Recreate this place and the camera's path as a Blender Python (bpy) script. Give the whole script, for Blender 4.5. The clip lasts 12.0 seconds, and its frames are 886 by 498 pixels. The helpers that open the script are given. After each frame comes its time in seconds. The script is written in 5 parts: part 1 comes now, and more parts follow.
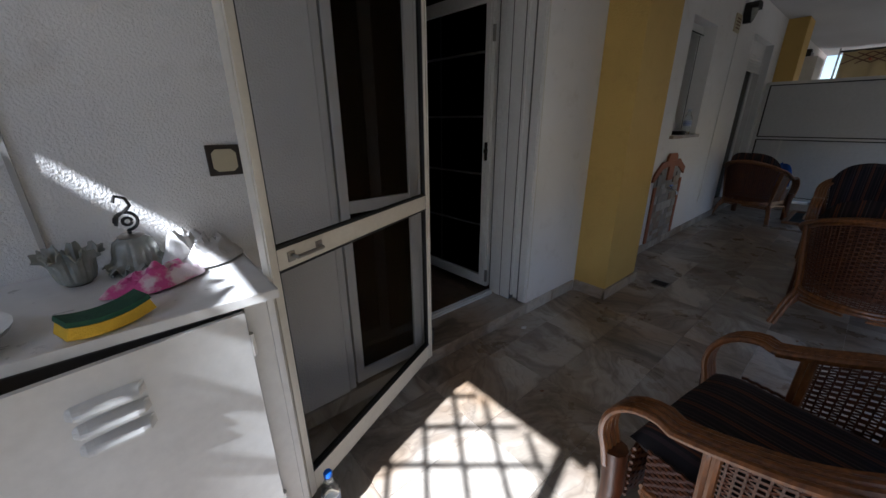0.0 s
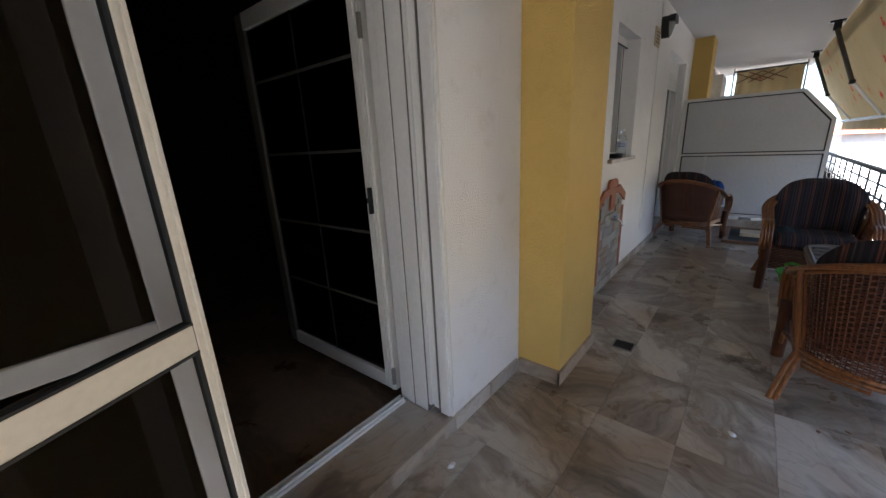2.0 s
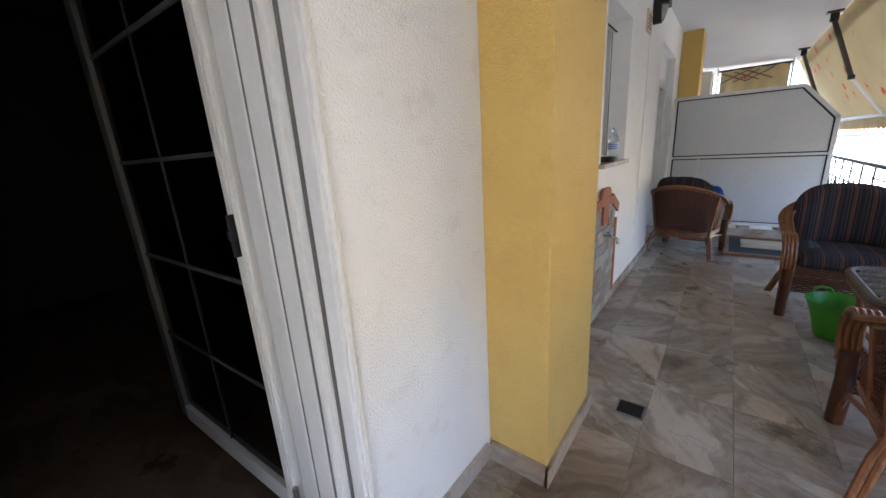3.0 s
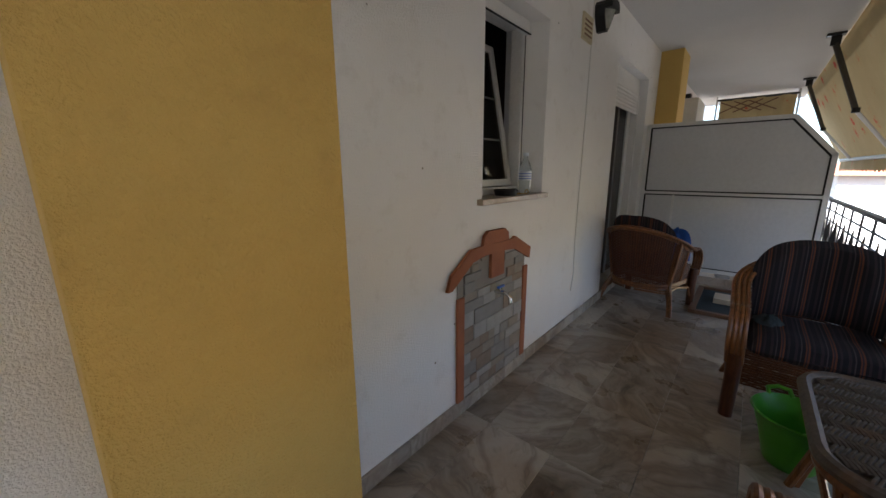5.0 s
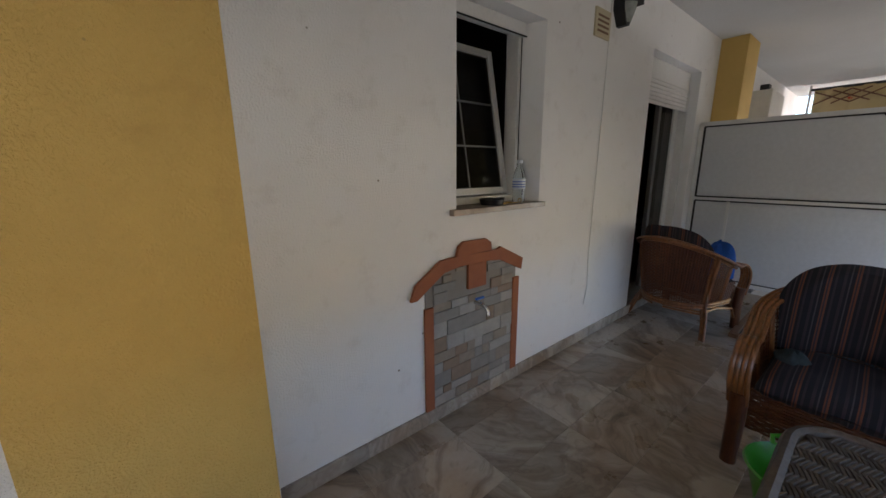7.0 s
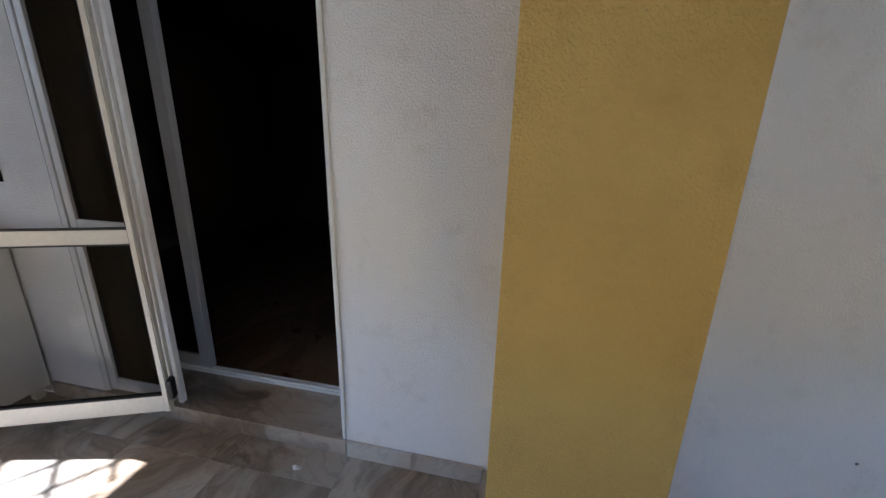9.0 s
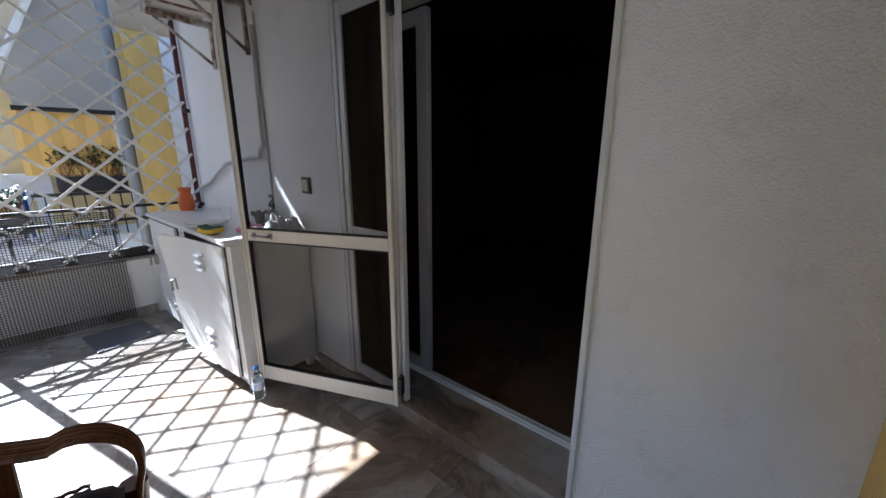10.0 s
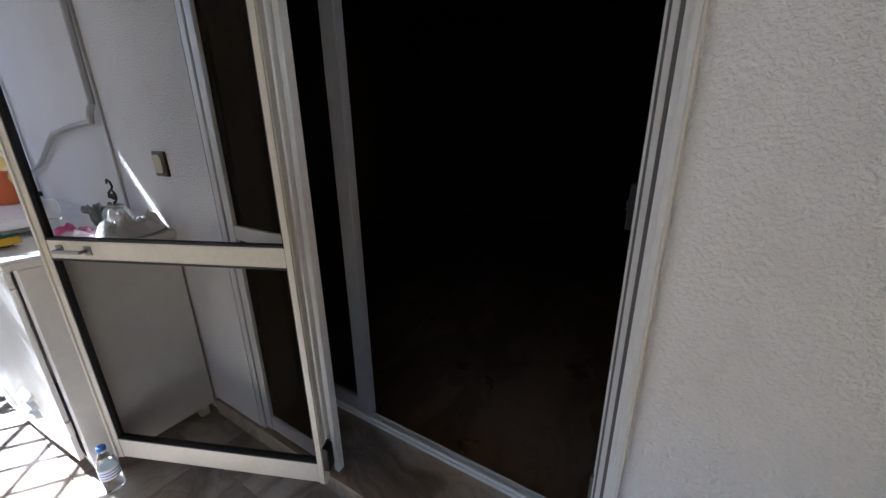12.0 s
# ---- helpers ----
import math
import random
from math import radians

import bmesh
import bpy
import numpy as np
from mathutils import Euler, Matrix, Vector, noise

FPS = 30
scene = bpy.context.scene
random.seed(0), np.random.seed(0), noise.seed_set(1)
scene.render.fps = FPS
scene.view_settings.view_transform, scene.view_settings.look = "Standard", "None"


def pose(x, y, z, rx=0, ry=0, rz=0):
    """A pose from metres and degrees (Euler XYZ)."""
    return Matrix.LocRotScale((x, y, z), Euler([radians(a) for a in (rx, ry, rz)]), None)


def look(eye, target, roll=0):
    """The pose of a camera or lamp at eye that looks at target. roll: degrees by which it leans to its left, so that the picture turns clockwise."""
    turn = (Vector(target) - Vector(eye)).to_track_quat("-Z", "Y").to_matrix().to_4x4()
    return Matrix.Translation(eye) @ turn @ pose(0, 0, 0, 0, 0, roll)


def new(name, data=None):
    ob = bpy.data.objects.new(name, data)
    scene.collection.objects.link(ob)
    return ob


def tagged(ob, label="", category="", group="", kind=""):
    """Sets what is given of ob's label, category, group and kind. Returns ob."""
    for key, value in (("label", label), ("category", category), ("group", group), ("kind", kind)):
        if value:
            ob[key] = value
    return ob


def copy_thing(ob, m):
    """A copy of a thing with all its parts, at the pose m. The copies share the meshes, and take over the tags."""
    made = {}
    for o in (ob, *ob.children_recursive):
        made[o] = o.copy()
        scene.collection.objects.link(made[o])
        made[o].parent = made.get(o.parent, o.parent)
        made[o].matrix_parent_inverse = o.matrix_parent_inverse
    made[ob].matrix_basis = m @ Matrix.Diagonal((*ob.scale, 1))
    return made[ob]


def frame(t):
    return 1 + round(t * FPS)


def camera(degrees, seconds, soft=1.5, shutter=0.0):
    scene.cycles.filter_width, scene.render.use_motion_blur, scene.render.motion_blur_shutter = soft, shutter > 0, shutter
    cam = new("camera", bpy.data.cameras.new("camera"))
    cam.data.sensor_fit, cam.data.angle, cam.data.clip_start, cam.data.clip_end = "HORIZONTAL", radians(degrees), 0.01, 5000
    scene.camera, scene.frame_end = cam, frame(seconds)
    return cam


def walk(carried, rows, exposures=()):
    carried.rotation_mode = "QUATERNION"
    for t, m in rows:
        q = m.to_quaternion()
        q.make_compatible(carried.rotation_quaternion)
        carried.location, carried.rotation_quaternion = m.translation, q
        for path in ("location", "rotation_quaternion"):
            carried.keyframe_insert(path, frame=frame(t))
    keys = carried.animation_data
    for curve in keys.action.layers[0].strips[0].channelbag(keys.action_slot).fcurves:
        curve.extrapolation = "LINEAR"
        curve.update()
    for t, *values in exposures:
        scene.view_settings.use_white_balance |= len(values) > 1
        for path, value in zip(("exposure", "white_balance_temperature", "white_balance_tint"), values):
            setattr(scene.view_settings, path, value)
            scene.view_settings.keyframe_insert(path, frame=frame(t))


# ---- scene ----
cam = camera(101.9, 12.0)
PATH = [
    (0, (0.17, -1.349, 1.298), (1.389, 0.086, 0.625), -0.3),
    (0.5, (0.366, -1.254, 1.317), (1.633, 0.178, 0.732), -1.8),
    (1, (0.581, -1.209, 1.321), (1.8, 0.261, 0.728), -0.6),
    (1.5, (0.764, -1.139, 1.337), (2.02, 0.304, 0.754), -0.5),
    (2, (0.989, -0.934, 1.318), (2.443, 0.325, 0.773), -2.9),
    (2.5, (1.227, -0.749, 1.294), (2.668, 0.525, 0.747), -3.5),
    (3, (1.603, -0.685, 1.288), (3.115, 0.516, 0.771), -3.5),
    (3.2, (1.752, -0.714, 1.293), (3.271, 0.492, 0.802), -3.2),
    (4.8, (2.605, -1.028, 1.3), (4.062, 0.257, 0.823), -1.6),
    (5, (2.69, -1.051, 1.294), (4.179, 0.214, 0.866), -0.3),
    (5.5, (2.885, -1.115, 1.332), (4.404, 0.127, 0.946), -0.5),
    (6, (3.028, -1.267, 1.347), (4.485, 0.033, 0.916), 3.2),
    (6.5, (3.066, -1.364, 1.353), (4.454, 0.01, 0.922), 0.3),
    (7, (3.027, -1.369, 1.348), (4.266, 0.14, 0.914), -0.4),
    (7.5, (2.963, -1.327, 1.315), (3.938, 0.359, 0.861), -0.2),
    (7.7, (2.938, -1.303, 1.317), (3.814, 0.44, 0.876), -0.1),
    (9.3, (2.652, -1.178, 1.326), (1.923, 0.597, 0.764), 1.2),
    (9.5, (2.572, -1.17, 1.312), (1.642, 0.513, 0.764), 1.0),
    (10, (2.413, -1.131, 1.325), (1.159, 0.352, 0.849), 0.1),
    (10.5, (2.341, -1.114, 1.341), (1.041, 0.336, 0.886), 1.0),
    (11, (2.267, -1.026, 1.31), (1.017, 0.441, 0.774), 1.0),
    (11.5, (2.167, -0.823, 1.283), (1.071, 0.759, 0.741), 1.1),
    (12, (2.071, -0.648, 1.282), (1.07, 0.972, 0.67), -0.7),
]
EXPOSURES = [(t, e + 1.0, k, 11) for t, e, k in ((0.0, 1.0, 5450), (0.6, 1.2, 5450), (1.0, 1.6, 5550), (1.5, 2.0, 5600), (2.0, 2.35, 5650), (2.5, 2.85, 5550), (3.2, 3.3, 5450), (4.8, 2.15, 5950), (5.5, 2.35, 5950), (6.6, 2.4, 5850), (7.7, 2.4, 5750), (9.3, 2.25, 5200), (10.5, 1.4, 5300), (11.5, 1.55, 5300), (12.0, 2.1, 5300))]
walk(cam, [(t, look(eye, target, roll)) for t, eye, target, roll in PATH], EXPOSURES)

# ---- light ----
SUN_DX, SUN_DY = 1.03, 0.26          # way the sunlight goes for each metre it falls
sky_world = bpy.data.worlds.new("sky")
scene.world = sky_world
sky_world.use_nodes = True
wt = sky_world.node_tree
sky = wt.nodes.new("ShaderNodeTexSky")
sky.sky_type = "NISHITA"
sky.sun_disc = False
sky.sun_elevation = math.atan2(1, math.hypot(SUN_DX, SUN_DY))
sky.sun_rotation = math.atan2(-SUN_DX, -SUN_DY)
sky.dust_density = 1.2
wt.links.new(sky.outputs[0], wt.nodes["Background"].inputs[0])
wt.nodes["Background"].inputs[1].default_value = 0.05
sun = bpy.data.lights.new("sun", "SUN")
sun.energy, sun.angle, sun.color = 5.0, radians(0.5), (1.0, 0.96, 0.90)
sun_ob = new("sun", sun)
sun_ob.matrix_world = look((0, 0, 0), (SUN_DX, SUN_DY, -1))
sun_ob.location = (-8, -3, 9)

# ---- materials ----
def nodes_of(name):
    m = bpy.data.materials.new(name)
    m.use_nodes = True
    return m, m.node_tree.nodes, m.node_tree.links, m.node_tree.nodes["Principled BSDF"]


def ramp(nt, ln, src, stops):
    r = nt.new("ShaderNodeValToRGB")
    while len(r.color_ramp.elements) < len(stops):
        r.color_ramp.elements.new(0.5)
    for e, (p, c) in zip(r.color_ramp.elements, stops):
        e.position, e.color = p, (*c, 1)
    ln.new(src, r.inputs[0])
    return r.outputs[0]


def noise_at(nt, ln, co, scale, detail=4, rough=0.6, dist=0.0):
    n = nt.new("ShaderNodeTexNoise")
    n.inputs["Scale"].default_value, n.inputs["Detail"].default_value = scale, detail
    n.inputs["Roughness"].default_value, n.inputs["Distortion"].default_value = rough, dist
    ln.new(co, n.inputs["Vector"])
    return n.outputs["Fac"]


def mixed(nt, ln, fac, a, b, how="MIX"):
    x = nt.new("ShaderNodeMix")
    x.data_type, x.blend_type = "RGBA", how
    for sock, v in ((x.inputs[0], fac), (x.inputs[6], a), (x.inputs[7], b)):
        if isinstance(v, (int, float)):
            sock.default_value = v
        elif isinstance(v, tuple):
            sock.default_value = (*v, 1)
        else:
            ln.new(v, sock)
    return x.outputs[2]


def coords(nt, which="Object"):
    return nt.new("ShaderNodeTexCoord").outputs[which]


def bumped(nt, ln, bsdf, height, strength, distance):
    b = nt.new("ShaderNodeBump")
    b.inputs["Strength"].default_value, b.inputs["Distance"].default_value = strength, distance
    ln.new(height, b.inputs["Height"])
    ln.new(b.outputs[0], bsdf.inputs["Normal"])
    return b


def plain(name, a, b=None, rough=0.5, metal=0.0, big=1.5, fine=40, bump=0.15, spread=0.5):
    """A paint, plastic or metal with stains at one scale and grain at another."""
    m, nt, ln, bs = nodes_of(name)
    b = b or tuple(c * 0.72 for c in a)
    co = coords(nt)
    f1, f2 = noise_at(nt, ln, co, big, 5), noise_at(nt, ln, co, fine, 3)
    col = mixed(nt, ln, ramp(nt, ln, f1, [(0.5 - spread / 2, (0, 0, 0)), (0.5 + spread / 2, (1, 1, 1))]), a, b)
    col = mixed(nt, ln, 0.18, col, ramp(nt, ln, f2, [(0.3, (0.55, 0.55, 0.55)), (0.7, (1, 1, 1))]), "MULTIPLY")
    ln.new(col, bs.inputs["Base Color"])
    ln.new(ramp(nt, ln, f2, [(0.2, (rough * 0.85,) * 3), (0.8, (min(1, rough * 1.15),) * 3)]), bs.inputs["Roughness"])
    bs.inputs["Metallic"].default_value = metal
    bumped(nt, ln, bs, f2, bump, 0.002)
    return m


def stucco(name, a, b, grain, strength, distance, stain):
    """Sprayed render: pebbly relief, faint dirt, small chips."""
    m, nt, ln, bs = nodes_of(name)
    co = coords(nt)
    soil = noise_at(nt, ln, co, 0.9, 6, 0.65)
    soil2 = noise_at(nt, ln, co, 6, 5, 0.7)
    col = mixed(nt, ln, ramp(nt, ln, soil, [(0.35, (0, 0, 0)), (0.75, (1, 1, 1))]), a, b)
    col = mixed(nt, ln, ramp(nt, ln, soil2, [(0.55, (0, 0, 0)), (0.8, (0.5, 0.5, 0.5))]), col, stain)
    v = nt.new("ShaderNodeTexVoronoi")
    v.inputs["Scale"].default_value = 5.0
    ln.new(co, v.inputs["Vector"])
    col = mixed(nt, ln, ramp(nt, ln, v.outputs["Distance"], [(0.018, (1, 1, 1)), (0.035, (0, 0, 0))]), col, (0.16, 0.12, 0.08))
    ln.new(col, bs.inputs["Base Color"])
    bs.inputs["Roughness"].default_value = 0.85
    h = mixed(nt, ln, 0.45, ramp(nt, ln, noise_at(nt, ln, co, grain, 2, 0.5, 0.0), [(0.38, (0, 0, 0)), (0.66, (1, 1, 1))]), noise_at(nt, ln, co, grain * 3, 2))
    bumped(nt, ln, bs, h, strength, distance)
    return m


def marble(name, light, mid, dark, rough=0.22, turn=True):
    """Grey-brown veined marble; each slab has its own run of veins."""
    m, nt, ln, bs = nodes_of(name)
    info = nt.new("ShaderNodeObjectInfo")
    geo = nt.new("ShaderNodeNewGeometry")
    mp = nt.new("ShaderNodeMapping")
    rot = nt.new("ShaderNodeCombineXYZ")
    mul = nt.new("ShaderNodeMath")
    mul.operation = "MULTIPLY_ADD"
    ln.new(info.outputs["Random"], mul.inputs[0])
    mul.inputs[1].default_value, mul.inputs[2].default_value = (2.6 if turn else 0.0), 0.2
    ln.new(mul.outputs[0], rot.inputs[2])
    off = nt.new("ShaderNodeCombineXYZ")
    m2 = nt.new("ShaderNodeMath")
    m2.operation = "MULTIPLY"
    m2.inputs[1].default_value = 37.0
    ln.new(info.outputs["Random"], m2.inputs[0])
    ln.new(m2.outputs[0], off.inputs[0])
    ln.new(m2.outputs[0], off.inputs[2])
    ln.new(geo.outputs["Position"], mp.inputs["Vector"])
    ln.new(rot.outputs[0], mp.inputs["Rotation"])
    ln.new(off.outputs[0], mp.inputs["Location"])
    st = nt.new("ShaderNodeMapping")
    st.inputs["Scale"].default_value = (0.75, 2.0, 1.0)
    ln.new(mp.outputs[0], st.inputs["Vector"])
    warp = nt.new("ShaderNodeTexNoise")
    warp.inputs["Scale"].default_value, warp.inputs["Detail"].default_value = 2.4, 3
    ln.new(mp.outputs[0], warp.inputs["Vector"])
    bent = nt.new("ShaderNodeVectorMath")
    bent.operation = "MULTIPLY_ADD"
    ln.new(warp.outputs["Color"], bent.inputs[0])
    bent.inputs[1].default_value = (0.6, 0.65, 0.0)
    ln.new(st.outputs[0], bent.inputs[2])
    cloud = noise_at(nt, ln, bent.outputs[0], 1.7, 6, 0.62, 0.3)
    vein = noise_at(nt, ln, bent.outputs[0], 1.7, 4, 0.55, 0.2)
    vein2 = noise_at(nt, ln, bent.outputs[0], 5.5, 3, 0.55, 0.3)
    fine = noise_at(nt, ln, mp.outputs[0], 45, 4)
    col = ramp(nt, ln, cloud, [(0.30, dark), (0.43, mid), (0.55, light), (0.8, tuple(min(1, c * 1.12) for c in light))])
    line = ramp(nt, ln, vein, [(0.45, (0, 0, 0)), (0.49, (0.45, 0.45, 0.45)), (0.56, (0, 0, 0))])
    col = mixed(nt, ln, line, col, tuple(c * k for c, k in zip(dark, (0.85, 0.72, 0.6))))
    line2 = ramp(nt, ln, vein2, [(0.47, (0, 0, 0)), (0.5, (0.22, 0.22, 0.22)), (0.53, (0, 0, 0))])
    col = mixed(nt, ln, line2, col, tuple(c * 0.6 for c in dark))
    brown = noise_at(nt, ln, geo.outputs["Position"], 1.1, 4, 0.6, 0.5)
    col = mixed(nt, ln, ramp(nt, ln, brown, [(0.45, (0, 0, 0)), (0.66, (0.8, 0.8, 0.8))]), col, (0.80, 0.61, 0.43), "MULTIPLY")
    tint = ramp(nt, ln, info.outputs["Random"], [(0.0, (0.86, 0.845, 0.83)), (1.0, (1.05, 1.03, 1.0))])
    col = mixed(nt, ln, 1.0, col, tint, "MULTIPLY")
    col = mixed(nt, ln, 0.2, col, ramp(nt, ln, fine, [(0.3, (0.6, 0.6, 0.6)), (0.7, (1, 1, 1))]), "MULTIPLY")
    ln.new(col, bs.inputs["Base Color"])
    dirt = noise_at(nt, ln, geo.outputs["Position"], 3.0, 5)
    ln.new(ramp(nt, ln, dirt, [(0.3, (rough,) * 3), (0.75, (rough * 2.2,) * 3)]), bs.inputs["Roughness"])
    bumped(nt, ln, bs, fine, 0.05, 0.001)
    return m


def rattan(name, a, b, rough=0.4):
    m, nt, ln, bs = nodes_of(name)
    co = coords(nt)
    st = nt.new("ShaderNodeMapping")
    st.inputs["Scale"].default_value = (60, 60, 9)
    ln.new(co, st.inputs["Vector"])
    f = noise_at(nt, ln, st.outputs[0], 1.0, 4)
    w = noise_at(nt, ln, co, 7, 4)
    col = mixed(nt, ln, ramp(nt, ln, f, [(0.3, (0, 0, 0)), (0.7, (1, 1, 1))]), a, b)
    col = mixed(nt, ln, ramp(nt, ln, w, [(0.55, (0, 0, 0)), (0.8, (0.6, 0.6, 0.6))]), col, (0.18, 0.07, 0.021))
    ln.new(col, bs.inputs["Base Color"])
    bs.inputs["Roughness"].default_value = rough
    bumped(nt, ln, bs, f, 0.3, 0.002)
    return m


def striped(name):
    """Cushion cloth: navy, plum and rust stripes, woven."""
    m, nt, ln, bs = nodes_of(name)
    co = coords(nt)
    sep = nt.new("ShaderNodeSeparateXYZ")
    ln.new(co, sep.inputs[0])
    a = nt.new("ShaderNodeMath")
    a.operation = "MULTIPLY_ADD"
    a.inputs[1].default_value, a.inputs[2].default_value = 1 / 0.088, 20.0
    ln.new(sep.outputs[0], a.inputs[0])
    fr = nt.new("ShaderNodeMath")
    fr.operation = "FRACT"
    ln.new(a.outputs[0], fr.inputs[0])
    navy, plum, rust, grey = (0.009, 0.0075, 0.012), (0.030, 0.020, 0.024), (0.13, 0.042, 0.019), (0.06, 0.048, 0.05)
    r = nt.new("ShaderNodeValToRGB")
    r.color_ramp.interpolation = "CONSTANT"
    stops = [(0.0, navy), (0.2, plum), (0.29, navy), (0.40, rust), (0.47, plum), (0.53, rust), (0.58, navy), (0.72, grey), (0.77, navy), (0.88, plum)]
    while len(r.color_ramp.elements) < len(stops):
        r.color_ramp.elements.new(0.5)
    for e, (p, c) in zip(r.color_ramp.elements, stops):
        e.position, e.color = p, (*c, 1)
    ln.new(fr.outputs[0], r.inputs[0])
    weave = noise_at(nt, ln, co, 320, 2)
    col = mixed(nt, ln, 0.4, r.outputs[0], ramp(nt, ln, weave, [(0.3, (0.4, 0.4, 0.4)), (0.7, (1, 1, 1))]), "MULTIPLY")
    ln.new(col, bs.inputs["Base Color"])
    bs.inputs["Roughness"].default_value = 0.95
    bumped(nt, ln, bs, weave, 0.3, 0.001)
    return m


def netting(name, col, cover):
    """Fly-screen gauze, too fine for threads of its own: part of the light goes straight through."""
    m, nt, ln, bs = nodes_of(name)
    co = coords(nt)
    bs.inputs["Roughness"].default_value = 0.8
    bs.inputs["Specular IOR Level"].default_value = 0.0
    ln.new(ramp(nt, ln, noise_at(nt, ln, co, 5, 4), [(0.3, tuple(c * 0.8 for c in col)), (0.7, col)]), bs.inputs["Base Color"])
    tr = nt.new("ShaderNodeBsdfTransparent")
    mx = nt.new("ShaderNodeMixShader")
    mx.inputs[0].default_value = cover
    ln.new(tr.outputs[0], mx.inputs[1])
    ln.new(bs.outputs[0], mx.inputs[2])
    ln.new(mx.outputs[0], nt["Material Output"].inputs["Surface"])
    return m


def glass(name, tint=(1, 1, 1), rough=0.0):
    m, nt, ln, bs = nodes_of(name)
    bs.inputs["Base Color"].default_value = (*tint, 1)
    bs.inputs["Transmission Weight"].default_value = 1.0
    bs.inputs["Roughness"].default_value = rough
    bs.inputs["IOR"].default_value = 1.45
    return m


def awning_cloth(name):
    """Cream-yellow canvas with scattered red blossoms; light glows through it."""
    m, nt, ln, bs = nodes_of(name)
    co = coords(nt)
    v = nt.new("ShaderNodeTexVoronoi")
    v.inputs["Scale"].default_value = 3.4
    v.inputs["Randomness"].default_value = 0.8
    wob = nt.new("ShaderNodeMix")
    wob.data_type = "VECTOR"
    n = nt.new("ShaderNodeTexNoise")
    n.inputs["Scale"].default_value = 26
    ln.new(co, n.inputs["Vector"])
    wob.inputs[0].default_value = 0.15
    ln.new(co, wob.inputs[4])
    ln.new(n.outputs["Color"], wob.inputs[5])
    ln.new(wob.outputs[1], v.inputs["Vector"])
    base = ramp(nt, ln, noise_at(nt, ln, co, 1.6, 5), [(0.3, (0.44, 0.345, 0.175)), (0.7, (0.53, 0.425, 0.225))])
    spot = ramp(nt, ln, v.outputs["Distance"], [(0.15, (1, 1, 1)), (0.2, (0, 0, 0))])
    leaf = ramp(nt, ln, v.outputs["Distance"], [(0.2, (0, 0, 0)), (0.22, (0.5, 0.5, 0.5)), (0.3, (0, 0, 0))])
    col = mixed(nt, ln, leaf, mixed(nt, ln, spot, base, (0.55, 0.06, 0.03)), (0.5, 0.27, 0.1))
    ln.new(col, bs.inputs["Base Color"])
    bs.inputs["Roughness"].default_value = 0.9
    tl = nt.new("ShaderNodeBsdfTranslucent")
    ln.new(col, tl.inputs["Color"])
    mx = nt.new("ShaderNodeMixShader")
    mx.inputs[0].default_value = 0.02
    ln.new(bs.outputs[0], mx.inputs[1])
    ln.new(tl.outputs[0], mx.inputs[2])
    ln.new(mx.outputs[0], nt["Material Output"].inputs["Surface"])
    bumped(nt, ln, bs, noise_at(nt, ln, co, 3, 3), 0.3, 0.02)
    return m


WHITE_RENDER = stucco("white_render", (0.84, 0.825, 0.805), (0.78, 0.76, 0.735), 140, 0.55, 0.0068, (0.55, 0.51, 0.46))
SMOOTH_WHITE = stucco("smooth_white_render", (0.76, 0.755, 0.745), (0.7, 0.69, 0.67), 55, 0.25, 0.005, (0.55, 0.51, 0.46))
YELLOW_RENDER = stucco("yellow_render", (0.66, 0.45, 0.13), (0.55, 0.365, 0.10), 110, 0.7, 0.008, (0.5, 0.3, 0.09))
CEILING_PAINT = plain("ceiling_paint", (0.60, 0.59, 0.575), (0.52, 0.51, 0.495), 0.85, 0, 0.8, 60, 0.1)
ROOM_GLOOM = plain("room_gloom", (0.06, 0.046, 0.037), (0.045, 0.035, 0.028), 0.9)
ALU = plain("white_aluminium", (0.76, 0.75, 0.73), (0.66, 0.65, 0.62), 0.38, 0, 2.5, 50, 0.05)
ALU_OLD = plain("cream_aluminium", (0.70, 0.66, 0.58), (0.58, 0.54, 0.46), 0.42, 0, 3, 60, 0.08)
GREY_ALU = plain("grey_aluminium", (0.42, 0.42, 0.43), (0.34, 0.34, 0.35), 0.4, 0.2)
PANEL_WHITE = plain("panel_white", (0.66, 0.66, 0.66), (0.58, 0.58, 0.58), 0.33, 0, 1.2, 30, 0.05)
RUBBER = plain("black_rubber", (0.012, 0.012, 0.012), None, 0.7)
IRON = plain("black_iron", (0.012, 0.013, 0.014), (0.03, 0.025, 0.022), 0.45, 0.4)
LOCKER = plain("locker_enamel", (0.72, 0.71, 0.68), (0.62, 0.6, 0.56), 0.36, 0, 4, 35, 0.15)
WORKTOP = plain("worktop_laminate", (0.76, 0.755, 0.75), (0.64, 0.63, 0.61), 0.3, 0, 5, 25, 0.1)
CHROME = plain("chrome", (0.7, 0.7, 0.7), (0.55, 0.55, 0.55), 0.18, 1.0)
STEEL = plain("dull_steel", (0.35, 0.34, 0.32), (0.22, 0.2, 0.18), 0.45, 0.8)
MARBLE = marble("floor_marble", (0.47, 0.43, 0.375), (0.33, 0.29, 0.24), (0.115, 0.092, 0.07))
MARBLE_TRIM = marble("trim_marble", (0.50, 0.475, 0.435), (0.39, 0.36, 0.32), (0.2, 0.175, 0.15), 0.3)
STEP_MARBLE = marble("step_marble", (0.42, 0.385, 0.34), (0.20, 0.175, 0.148), (0.075, 0.062, 0.05), 0.3, False)
